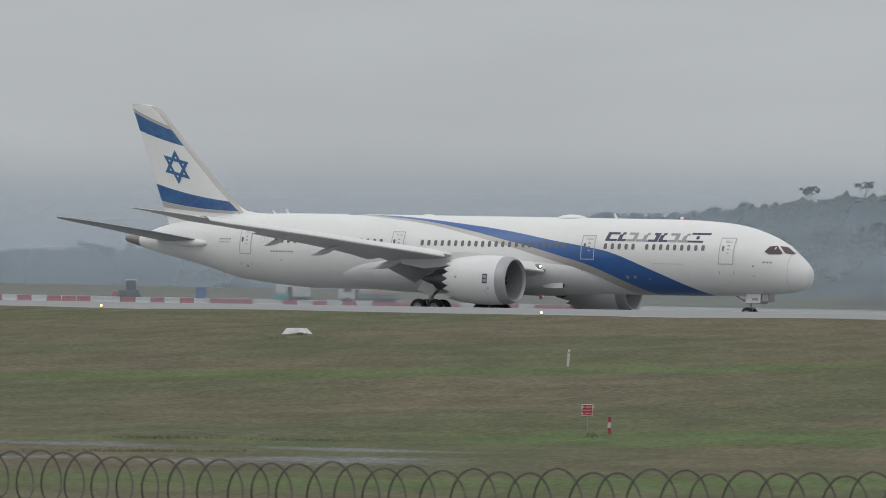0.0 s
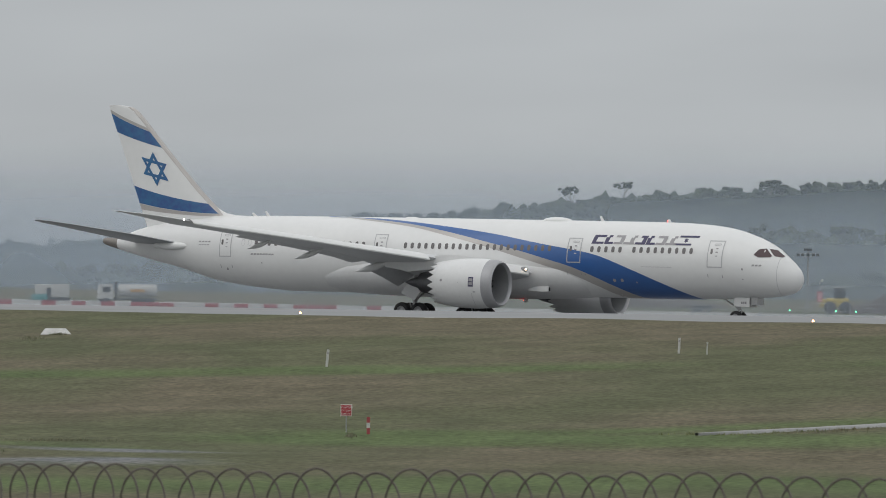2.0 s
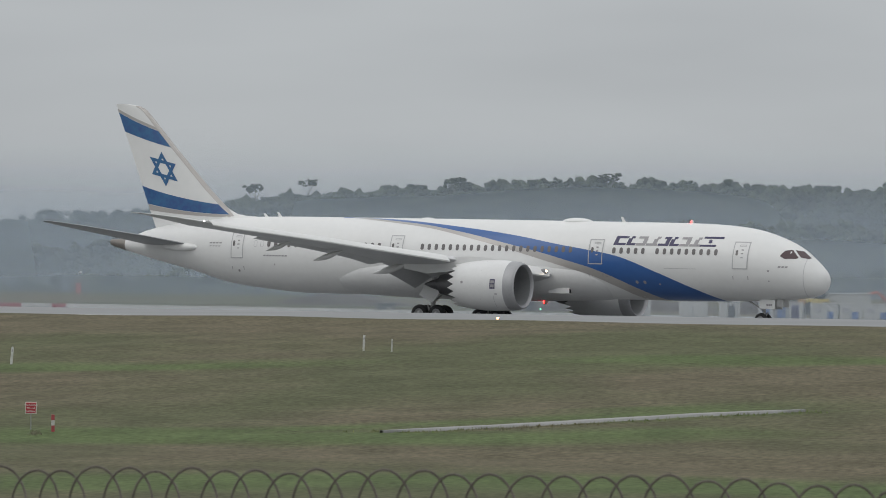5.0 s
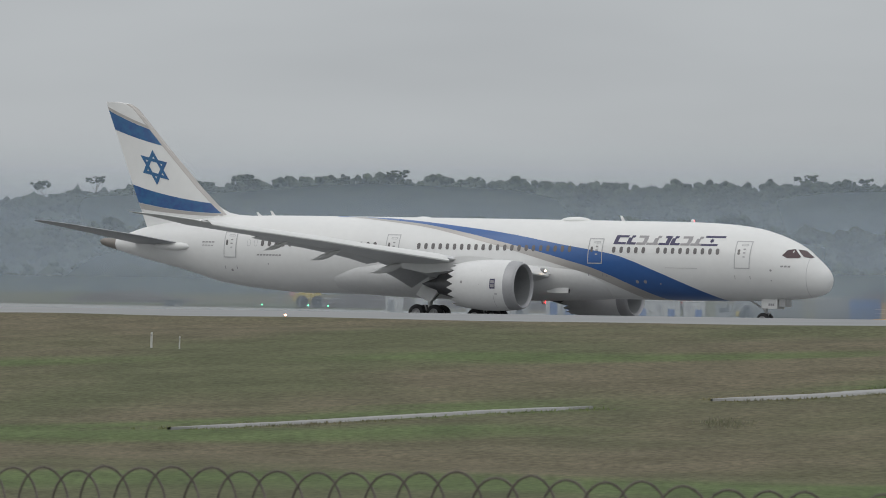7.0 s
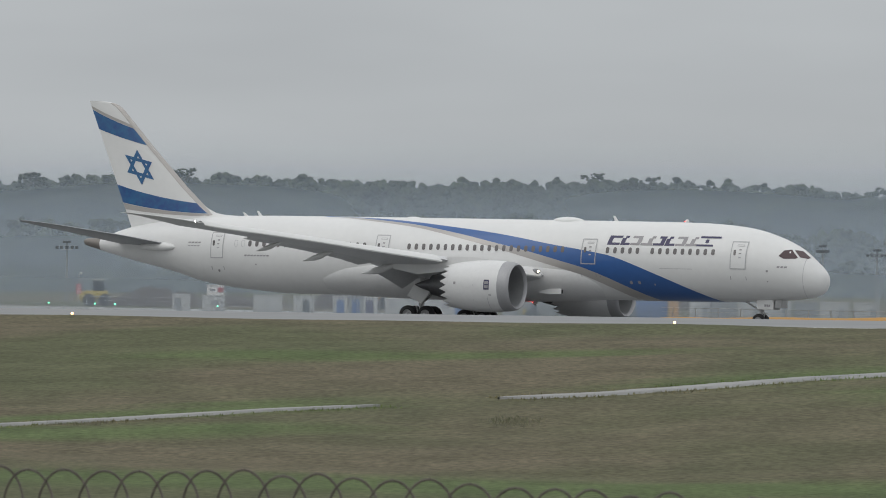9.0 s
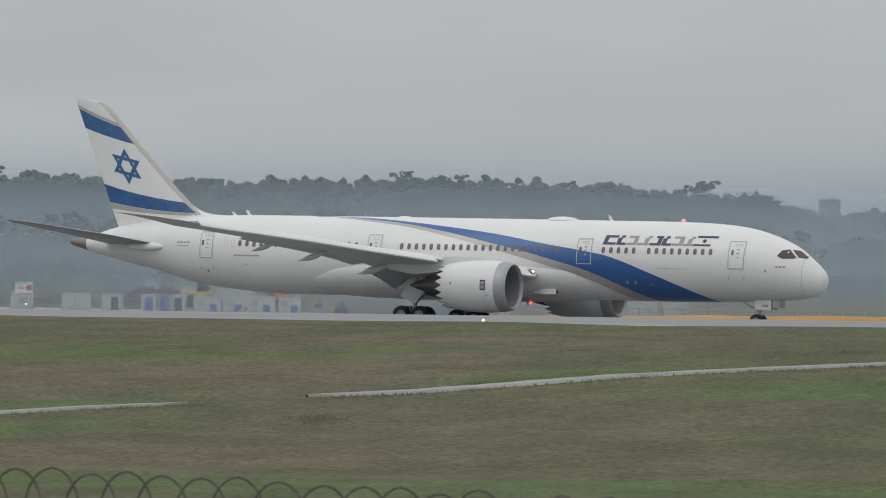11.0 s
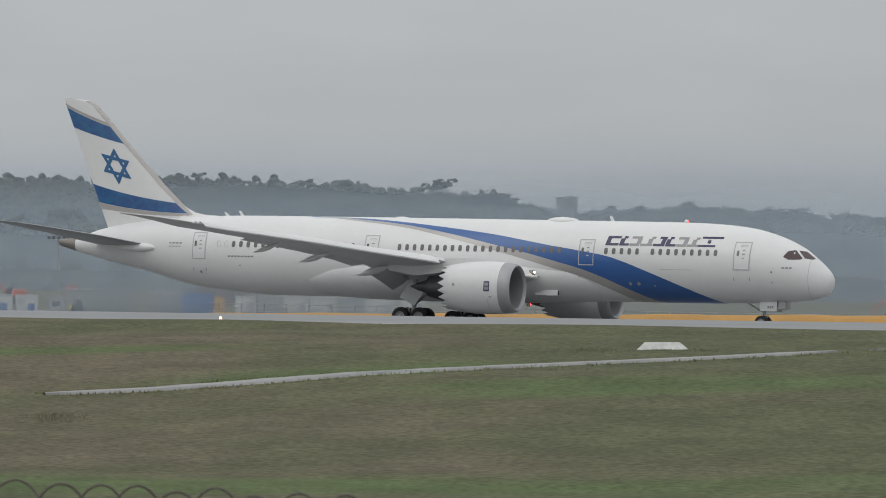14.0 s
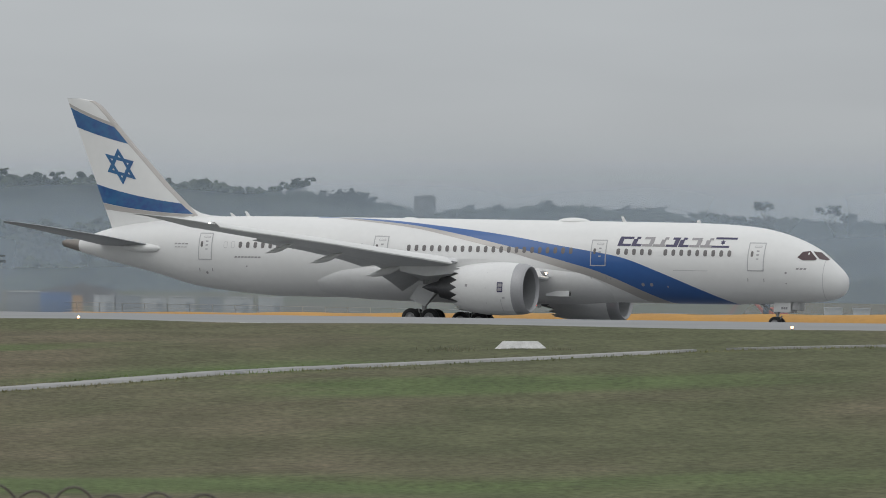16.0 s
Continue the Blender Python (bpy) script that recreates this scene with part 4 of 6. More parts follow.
def clumps(spots, name, mat):
    """Many uneven leaf clumps in one mesh: (centre, radius, flatness)."""
    g = np.random.default_rng(len(spots) + 3)
    c = np.array([tuple(q[0]) for q in spots])
    r, flat = np.array([q[1] for q in spots]), np.array([q[2] for q in spots])
    k = r[:, None] * (0.60 + 0.80 * g.random((len(spots), len(ICO_A))))
    v = ICO_A[None] * k[:, :, None]
    v[:, :, 2] *= flat[:, None]
    v = (v + c[:, None]).reshape(-1, 3)
    f = (ICO_T[None] + (np.arange(len(spots)) * len(ICO_A))[:, None, None]).reshape(-1, 3)
    me = bpy.data.meshes.new(name)
    me.vertices.add(len(v))
    me.vertices.foreach_set("co", v.ravel())
    me.loops.add(f.size)
    me.loops.foreach_set("vertex_index", f.ravel())
    me.polygons.add(len(f))
    me.polygons.foreach_set("loop_start", np.arange(len(f)) * 3)
    me.polygons.foreach_set("use_smooth", np.ones(len(f), dtype=bool))
    me.update(calc_edges=True)
    me.materials.append(mat)
    return me


def woods():
    spots = []
    for i in range(7600):
        far = 2010 + (RIDGE - 2010) * rng.random() ** 0.75 if i % 3 else RIDGE - 260 * rng.random()
        b = -35 + 17 * rng.random()
        q = stand(b, far)
        h = CANOPY * (0.6 + 0.45 * rng.random()) * (0.8 + 0.35 * noise.noise((q.x * 0.01, q.y * 0.01, 3)))
        w = 1.8 + 1.6 * rng.random()
        for k in range(8):
            a, e = rng.random() * 6.28, rng.random() ** 0.5
            spots.append(((q.x + w * e * math.cos(a), q.y + w * e * math.sin(a), q.z + h * (0.92 - 0.38 * e * e) + rng.uniform(-0.4, 0.4)), w * rng.uniform(0.30, 0.52), 0.75))
        spots.append(((q.x, q.y, q.z + h * 0.4), w * 0.9, 1.2))
    ob = new("woods", clumps(spots, "woods", LEAF))
    return tagged(ob, "dense hazy eucalypt woods on a long low rise", "woods", kind="stuff")


woods()


def gum_tree(h, w, kind, seed):
    """A gum with a bare leaning trunk, forked limbs and flat-topped leaf clumps."""
    g = random.Random(seed)
    t = new("gum_tree")
    bm = bmesh.new()
    top = Vector((g.uniform(-0.08, 0.08) * h, g.uniform(-0.08, 0.08) * h, h * 0.62))
    mid = top * 0.55 + Vector((g.uniform(-0.03, 0.03) * h, 0, 0))
    tube(bm, (0, 0, -1.0), mid, 0.030 * h, 0.022 * h, 7)
    tube(bm, mid, top, 0.022 * h, 0.014 * h, 7)
    spots = []
    for k in range(7 if kind < 2 else 5):
        a = 2 * math.pi * k / 7 + g.uniform(-0.4, 0.4)
        reach = w * g.uniform(0.25, 0.5)
        e = top + Vector((reach * math.cos(a), reach * math.sin(a), h * g.uniform(0.08, 0.32)))
        tube(bm, mid.lerp(top, g.uniform(0.4, 1.0)), e, 0.010 * h, 0.004 * h, 5)
        for j in range(9 if kind == 0 else 6):
            spots.append((e + Vector((g.gauss(0, w * 0.11), g.gauss(0, w * 0.11), g.gauss(0, h * 0.045))), w * g.uniform(0.05, 0.11), 0.62))
    part("trunk", bm, BARK, t, "pale bare trunk with forked limbs")
    crown = new("crown", clumps(spots, "crown", LEAF))
    crown.parent = t
    return tagged(t, "spreading gum tree with an open flat-topped crown", "tree", group="trees on the skyline")


PROTO = [gum_tree(11 + 1.5 * i, 9 + (i % 3) * 2.5, i % 3, 20 + i) for i in range(6)]
placed = 0
for i in range(330):
    b = -33.4 + 13.9 * (i + rng.random() * 0.9) / 330
    far = RIDGE - rng.uniform(0, 260)
    q = stand(b, far, 0.6 - rng.random() * 2.2)
    k = PROTO[i % 6] if i >= 6 else None
    m = Matrix.Translation(q) @ Matrix.Rotation(rng.random() * 6.28, 4, "Z")
    s_ = rng.choice((0.26, 0.3, 0.36, 0.42, 0.48, 0.56))
    ob = PROTO[i] if i < 6 else copy_thing(k, m)
    ob.matrix_basis = m @ Matrix.Diagonal((s_, s_, s_ * rng.uniform(0.9, 1.05), 1))
# a taller clump beside the tower
for b, s_ in ((-23.08, 0.62), (-22.95, 0.5), (-22.86, 0.75), (-22.80, 0.8), (-22.74, 0.7), (-20.75, 0.6), (-20.1, 0.7), (-19.9, 0.7), (-20.45, 0.6), (-27.40, 0.55), (-27.30, 0.5)):
    q = stand(b, RIDGE - 120, 1.5)
    copy_thing(PROTO[int(abs(b) * 100) % 6], Matrix.Translation(q) @ Matrix.Rotation(b * 9, 4, "Z")).scale = (s_, s_, s_)

wt = tagged(new("water_tower"), "squat round concrete water tower among the trees", "tower")
q = stand(-22.454, 3220)
wt.location = (q.x, q.y, q.z)
ttop = EYE.z + math.tan(radians(-0.065)) * 3220 - q.z
part("tank", turned([(0, 3.0), (ttop - 0.4, 3.0), (ttop - 0.4, 3.15), (ttop, 3.15), (ttop, 0.02)], 28), TOWER, wt, "stained concrete tank").rotation_euler = (0, radians(-90), 0)
part("hatch", box(-0.3, 1.8, -0.8, 0.8, ttop - 0.05, ttop + 0.3, bevel=0.05), TOWER, wt)


# blue-grey tint of a see-through sheet, standing in for haze in the air
def haze_sheet_material(alpha, z0, z1):
    m = bpy.data.materials.new("haze_sheet_tint")
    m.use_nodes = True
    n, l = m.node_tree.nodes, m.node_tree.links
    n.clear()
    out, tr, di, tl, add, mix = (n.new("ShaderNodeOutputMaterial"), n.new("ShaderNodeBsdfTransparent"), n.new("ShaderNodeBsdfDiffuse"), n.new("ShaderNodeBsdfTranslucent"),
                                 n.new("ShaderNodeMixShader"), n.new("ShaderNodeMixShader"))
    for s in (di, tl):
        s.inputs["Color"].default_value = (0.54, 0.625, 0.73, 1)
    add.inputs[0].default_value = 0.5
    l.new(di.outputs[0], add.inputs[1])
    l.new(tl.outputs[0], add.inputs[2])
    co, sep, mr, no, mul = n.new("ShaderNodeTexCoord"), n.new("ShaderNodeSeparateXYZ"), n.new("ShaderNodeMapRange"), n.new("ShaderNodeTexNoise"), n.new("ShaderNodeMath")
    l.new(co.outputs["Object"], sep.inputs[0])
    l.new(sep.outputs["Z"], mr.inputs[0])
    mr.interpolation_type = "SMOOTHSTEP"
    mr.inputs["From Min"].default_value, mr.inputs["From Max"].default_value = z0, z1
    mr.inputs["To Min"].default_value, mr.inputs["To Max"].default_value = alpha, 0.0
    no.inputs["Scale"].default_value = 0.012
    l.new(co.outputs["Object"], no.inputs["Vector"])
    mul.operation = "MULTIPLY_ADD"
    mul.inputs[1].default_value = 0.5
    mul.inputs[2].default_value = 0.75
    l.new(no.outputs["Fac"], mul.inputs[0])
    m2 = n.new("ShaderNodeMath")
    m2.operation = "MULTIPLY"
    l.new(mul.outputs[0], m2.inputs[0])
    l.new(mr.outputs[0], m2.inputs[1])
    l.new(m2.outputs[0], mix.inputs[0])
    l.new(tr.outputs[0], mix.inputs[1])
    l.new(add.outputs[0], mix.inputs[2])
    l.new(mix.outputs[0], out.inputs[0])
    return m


# added upright sheets that veil the distance with painted haze, fading with height
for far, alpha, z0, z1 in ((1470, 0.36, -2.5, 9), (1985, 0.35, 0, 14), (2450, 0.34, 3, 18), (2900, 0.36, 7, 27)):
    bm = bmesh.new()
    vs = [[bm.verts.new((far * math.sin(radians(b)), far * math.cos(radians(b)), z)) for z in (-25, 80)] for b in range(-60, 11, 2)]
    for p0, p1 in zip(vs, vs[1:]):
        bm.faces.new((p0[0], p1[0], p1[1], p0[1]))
    mist = new("mist", mesh_of(bm, "mist", haze_sheet_material(alpha, z0, z1), 80))
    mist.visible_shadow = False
    tagged(mist, "added see-through sheet with blue-grey distance haze in its colour", "mist", kind="structure")

# ---------------------------------------------------------------- airfield edge behind the taxiway
RED_PLASTIC = material("red_barrier_plastic", (0.36, 0.06, 0.07), 0.5, vary=0.25, size=1)
WHITE_PLASTIC = material("white_barrier_plastic", (0.55, 0.55, 0.54), 0.5, vary=0.15, size=1)
PALE_WALL = material("pale_concrete_barrier", (0.55, 0.54, 0.52), 0.7, vary=0.15, size=2)
GALV = material("galvanised_steel", (0.33, 0.34, 0.35), 0.5, metal=0.4, vary=0.15, size=1)
SHED_WHITE = material("site_shed_white", (0.42, 0.42, 0.40), 0.55, vary=0.15, size=1.5)
SHED_GREY = material("site_shed_grey", (0.25, 0.26, 0.26), 0.6, vary=0.2, size=2)
SHED_BLUE = material("blue_painted_steel", (0.05, 0.12, 0.30), 0.5, vary=0.25, size=1.5)
DARK = material("dark_machine_paint", (0.05, 0.055, 0.06), 0.6, vary=0.3, size=1)
YELLOW = material("yellow_machine_paint", (0.52, 0.40, 0.06), 0.5, vary=0.2, size=1)
ORANGE = material("orange_red_machine_paint", (0.52, 0.10, 0.035), 0.5, vary=0.2, size=1)
TEAL = material("teal_truck_paint", (0.04, 0.22, 0.22), 0.5, vary=0.2, size=1)
OCHRE = material("bare_ochre_clay", (0.46, 0.25, 0.065), 0.9, second=(0.36, 0.20, 0.06), size=6, fine=10, bump=0.03)
SOIL = material("dark_soil", (0.07, 0.055, 0.045), 0.9, vary=0.3, size=3, fine=6, bump=0.05)
GLASS = material("dark_vehicle_glass", (0.03, 0.035, 0.04), 0.1, size=1)
SIGN_RED = material("sign_red", (0.38, 0.03, 0.045), 0.5, vary=0.1, size=0.5)
SIGN_WHITE = material("sign_white", (0.72, 0.70, 0.68), 0.5, vary=0.08, size=0.5)
POST_WHITE = material("painted_marker_white", (0.62, 0.62, 0.60), 0.7, vary=0.35, size=0.3)


def facing(bearing, far, turn=0.0, dz=0.0):
    """A pose on the ground there, x along the row as the eye sees it."""
    q = stand(bearing, far, dz)
    return Matrix.Translation(q) @ Matrix.Rotation(radians(-bearing + turn), 4, "Z")


def barrier(mat, label):
    b = tagged(new("road_barrier"), label, "barrier", group="barriers behind the taxiway")
    ring = [(-0.28, 0), (0.28, 0), (0.28, 0.18), (0.14, 0.42), (0.11, 0.92), (-0.11, 0.92), (-0.14, 0.42), (-0.28, 0.18)]
    part("body", loft([[(x, y, z) for y, z in ring] for x in (-0.96, -0.9, 0.9, 0.96)]), mat, b, smooth=25)
    for x in (-0.5, 0.5):
        part("fork_slot", box(x - 0.16, x + 0.16, -0.30, -0.27, 0.02, 0.14), DARK, b, smooth=0)
    return b


red_b, white_b = barrier(RED_PLASTIC, "red plastic water-filled road barrier"), barrier(WHITE_PLASTIC, "white plastic water-filled road barrier")
used = set()
i = 0
b = -33.4
while b < -29.35:
    src = red_b if (i * 7 % 11) in (0, 1, 3, 5, 6, 9) else white_b
    m = facing(b, 1585 - (b + 33.4) * 8, rng.uniform(-6, 6))
    if src.name in used:
        copy_thing(src, m)
    else:
        src.matrix_basis = m
        used.add(src.name)
    b += math.degrees(2.02 / 1575)
    i += 1

wall_seg = tagged(new("concrete_barrier"), "pale precast concrete barrier segment", "barrier", group="pale concrete barriers")
ring = [(-0.3, 0), (0.3, 0), (0.3, 0.1), (0.16, 0.4), (0.09, 0.85), (-0.09, 0.85), (-0.16, 0.4), (-0.3, 0.1)]
part("body", loft([[(x, y, z) for y, z in ring] for x in (-1.94, -1.9, 1.9, 1.94)]), PALE_WALL, wall_seg, smooth=25)
part("lifting_slot", box(-0.5, 0.5, -0.32, -0.29, 0.0, 0.08), DARK, wall_seg, smooth=0)
b, first = -29.35, True
while b < -26.6:
    m = facing(b, 1560 - (b + 29.35) * 16)
    if first:
        wall_seg.matrix_basis, first = m, False
    else:
        copy_thing(wall_seg, m)
    b += math.degrees(3.93 / 1545)

# wire fence with steel posts
fence = tagged(new("wire_fence"), "galvanised wire fence with steel posts along the works", "fence")
fb = bmesh.new()
pts = []
b = -28.0
while b < -18.5:
    q = stand(b, 1500 - (b + 28) * 8)
    pts.append(q)
    b += math.degrees(2.9 / 1480)
pm = bmesh.new()
tube(pm, (0, 0, -0.2), (0, 0, 2.45), 0.06, seg=6)
pme = mesh_of(pm, "post", GALV)
for q in pts:
    po = new("post", pme)
    po.parent = fence
    po.location = q
for z in (0.5, 1.0, 1.45, 1.9, 2.4):
    wb = bmesh.new()
    for p0, p1 in zip(pts, pts[1:]):
        tube(wb, p0 + Vector((0, 0, z)), p1 + Vector((0, 0, z)), 0.02 if z < 2 else 0.035, seg=4)
    part("wire" if z < 2 else "top_rail", wb, GALV, fence)

# long bank of ochre clay
bank = bmesh.new()
vs = []
for k in range(90):
    b = -25.0 + 7.5 * k / 89
    far = 1420 - (b + 25) * 8
    row = []
    rise = min(1.0, k / 10) * (EYE.z - far * math.tan(radians(0.646)) - stand(b, far).z + 0.06 * math.sin(k * 0.9))
    for d, h in ((-4.8, -0.1), (-2.4, 0.75 * rise), (0, 1.0 * rise), (3.0, 0.95 * rise), (6.5, -0.2)):
        q = stand(b, far + d)
        row.append(bank.verts.new((q.x, q.y, q.z + h + rng.uniform(-0.02, 0.02))))
    vs.append(row)
for p0, p1 in zip(vs, vs[1:]):
    for i in range(4):
        bank.faces.new((p0[i], p1[i], p1[i + 1], p0[i + 1]))
tagged(new("clay_bank", mesh_of(bank, "clay_bank", OCHRE, 50)), "long low bank of bare ochre clay", "earth bank", kind="structure")


def mound(bearing, far, w, h, label, mat=SOIL):
    bm = bmesh.new()
    vs = []
    for i in range(17):
        u = i / 16 * 2 - 1
        row = []
        for j in range(9):
            v = j / 8 * 2 - 1
            k = max(0, 1 - u * u) ** 1.1 * max(0, 1 - v * v)
            row.append(bm.verts.new((u * w / 2, v * w * 0.25, -0.2 + h * k * (0.75 + 0.5 * noise.noise((u * 4 + bearing, v * 3, far * 0.01))))))
        vs.append(row)
    for p0, p1 in zip(vs, vs[1:]):
        for j in range(8):
            bm.faces.new((p0[j], p1[j], p1[j + 1], p0[j + 1]))
    ob = new("soil_mound", mesh_of(bm, "soil_mound", mat, 60))
    ob.matrix_world = facing(bearing, far * 1.5) @ Matrix.Diagonal((1.5, 1.5, 1.5, 1))
    return tagged(ob, label, "mound")


mound(-26.75, 1090, 13, 2.4, "dark mound of dug soil behind the fence")
mound(-26.35, 1100, 12, 1.6, "dark mound of dug soil behind the fence")
mound(-25.8, 1090, 10, 2.6, "brown mound of dug soil by the sheds")
mound(-24.2, 1120, 14, 2.7, "dark mound of dug soil behind the blue shed")
mound(-27.95, 1120, 16, 1.5, "low dark red-brown soil heap")


def bush(bearing, far, w, h, seed, label="rounded dark roadside tree in the mist"):
    g = random.Random(seed)
    t = new("small_tree")
    bm = bmesh.new()
    spots = []
    for k in range(5):
        a = k * 1.26 + g.random()
        e = Vector((w * 0.25 * math.cos(a), w * 0.25 * math.sin(a), h * g.uniform(0.5, 0.75)))
        tube(bm, (0, 0, -0.2), e, 0.03 * h, 0.01 * h, 6)
        for j in range(48):
            d = Vector((g.gauss(0, 1), g.gauss(0, 1), g.gauss(0, 1))).normalized() * g.uniform(0.4, 1)
            spots.append((e * 0.9 + Vector((d.x * w * 0.27, d.y * w * 0.27, d.z * h * 0.26)), w * g.uniform(0.035, 0.075), 0.8))
    part("trunk", bm, BARK, t)
    c = new("crown", clumps(spots, "crown", LEAF))
    c.parent = t
    t.matrix_world = facing(bearing, far)
    return tagged(t, label, "tree", group="trees behind the apron")


for bb, ff, ww, hh in ((-31.6, 1290, 7, 3.4), (-32.3, 1300, 5, 4.5), (-30.4, 1300, 6, 3.2), (-30.0, 1290, 5, 2.4), (-28.42, 1230, 6, 3.2), (-28.1, 1235, 5, 2.9), (-27.35, 1240, 6, 2.4), (-29.2, 1290, 6, 2.6), (-26.0, 1260, 6, 2.2), (-25.0, 1280, 6, 2.6), (-24.6, 1290, 6, 3.0),
                       (-22.9, 1280, 6, 2.6), (-21.6, 1270, 6, 2.2), (-22.2, 1290, 7, 3.0), (-19.9, 1270, 7, 3.6), (-25.75, 1290, 6, 3.4)):
    bush(bb, 2030, ww * 1.35, hh + 3.0, int(-bb * 100))


def shed(bearing, far, w, h, d=2.4, mat=SHED_WHITE, doors=(), label="white transportable site shed", dz=0.0, roof=None):
    t = tagged(new("site_shed"), label, "shed", group="site sheds behind the fence")
    t.matrix_world = facing(bearing, far * 1.5, rng.uniform(-4, 4), dz)
    w, d = w * 1.5, d * 1.2
    part("wall", box(-w / 2, w / 2, -d / 2, d / 2, 0, h, bevel=0.04), mat, t, smooth=30)
    part("roof", box(-w / 2 - 0.08, w / 2 + 0.08, -d / 2 - 0.08, d / 2 + 0.08, h, h + 0.12, bevel=0.03), roof or mat, t, smooth=30)
    for u, ww, z0, z1, m in doors:
        part("door" if z0 < 0.3 else "window", box(u * w - ww * 0.65, u * w + ww * 0.65, -d / 2 - 0.04, -d / 2 + 0.02, z0, z1, bevel=0.01), m, t, smooth=0)
    return t


# row of sheds and containers, by bearing
shed(-26.63, 1045, 1.6, 2.3, doors=((-0.2, 0.7, 0.1, 1.9, SHED_GREY),))
shed(-26.46, 1075, 1.6, 3.2, mat=SIGN_WHITE, doors=((0.28, 0.6, 2.3, 2.95, SIGN_RED), (-0.2, 0.6, 2.5, 2.8, GREY_MARK)), label="tall white site office with a red panel")
shed(-26.47, 1045, 2.0, 2.2, doors=((0.1, 0.8, 1.0, 1.6, SHED_GREY),))
shed(-26.2, 1045, 2.6, 2.3, mat=SHED_WHITE)
shed(-26.02, 1045, 1.9, 2.2, doors=((0.1, 0.7, 0.1, 1.9, DARK),))
for k, bb in enumerate((-25.84, -25.76, -25.69)):
    shed(bb, 1040, 1.3, 2.3, mat=SHED_WHITE if k != 1 else SHED_GREY, doors=((0.0, 0.8, 0.1, 2.0, SHED_BLUE if k != 2 else NAVY),), label="portable cabin with a blue door")
for k, (bb, ww) in enumerate(((-25.55, 2.4), (-25.42, 2.0), (-25.28, 2.6), (-25.14, 2.0))):
    shed(bb, 1040, ww, 2.2, doors=((0.2, 0.7, 0.1, 1.2, SHED_BLUE), (-0.25, 0.7, 1.1, 1.8, GREY_MARK)), label="white site shed with blue door and grey window")
shed(-25.5, 1090, 6.9, 2.9, 4, mat=SHED_WHITE, label="long pale fabric-covered store behind the sheds")
shed(-24.99, 1040, 1.4, 1.9, mat=SHED_GREY, doors=((0.0, 0.9, 0.9, 1.5, DARK),), label="small grey equipment container by fence")
shed(-24.77, 1060, 6.2, 2.8, 5, mat=SHED_GREY, label="long grey flat-roofed shed by fence")
shed(-24.45, 1055, 3.0, 2.6, 4, mat=SHED_GREY, label="grey shed with a pale roof", roof=SHED_WHITE)
shed(-24.29, 1050, 2.75, 2.6, 4, mat=SHED_BLUE, label="blue steel container with grooved sides")
shed(-24.18, 1040, 0.8, 2.3, mat=OCHRE, label="narrow rust-coloured container beside blue one")
for bb, ww, mm in ((-24.05, 1.8, SHED_WHITE), (-23.93, 2.2, SHED_GREY), (-23.80, 2.2, SHED_WHITE), (-23.66, 2.4, SHED_WHITE), (-23.52, 2.0, SHED_GREY), (-23.38, 2.6, SHED_WHITE), (-23.22, 2.2, SHED_WHITE)):
    shed(bb, 1035, ww, 2.5, mat=mm, doors=((0.25, 0.6, 0.1, 1.9, SHED_GREY),), label="weathered pale shipping container in a row")
shed(-20.42, 1010, 1.5, 2.6, mat=SHED_WHITE, label="white rounded container behind clay bank")
shed(-20.28, 1010, 1.5, 2.6, mat=SHED_WHITE, label="white rounded container behind clay bank")
shed(-20.2, 1000, 5.5, 1.9, mat=SHED_WHITE, label="low white container behind the clay bank")
shed(-27.73, 1035, 1.7, 1.5, mat=DARK, doors=((0.2, 0.6, 0.7, 1.1, SHED_WHITE),), label="small dark equipment cabinet")
shed(-31.42, 1050, 1.0, 2.3, 1.0, mat=SHED_BLUE, label="blue portable toilet cabin")


def mast(bearing, far, top_tilt, head, label):
    """A floodlight mast with a head frame and lamps."""
    t = tagged(new("floodlight_mast"), label, "mast", group="floodlight masts")
    far, head = far * 1.5, head * 1.5
    q = stand(bearing, far)
    h = EYE.z + math.tan(radians(top_tilt)) * far - q.z
    t.matrix_world = facing(bearing, far)
    bm = bmesh.new()
    tube(bm, (0, 0, 0), (0, 0, h), 0.22, 0.13)
    part("pole", bm, GALV, t)
    part("head_frame", box(-head, head, -0.3, 0.3, h - 0.62, h - 0.52), GALV, t, smooth=0)
    part("platform", box(-head * 0.55, head * 0.55, -0.5, 0.5, h - 1.1, h - 1.0), GALV, t, smooth=0)
    for k in (-1, -0.55, 0, 0.55, 1):
        part("floodlight", box(k * head - 0.23, k * head + 0.23, -0.5, -0.25, h - 0.98, h - 0.55, bevel=0.04), DARK, t, smooth=0)
    part("cap", box(-0.6, 0.6, -0.45, 0.45, h - 0.15, h + 0.18, bevel=0.05), DARK, t, smooth=0)


for bb, tt, hd in ((-27.2, -0.285, 0.95), (-24.98, -0.25, 0.95), (-24.56, -0.37, 0.3), (-23.44, -0.29, 0.5), (-23.17, -0.31, 0.9), (-21.58, -0.34, 0.9)):
    mast(bb, 1120, tt, hd, "grey steel floodlight mast")


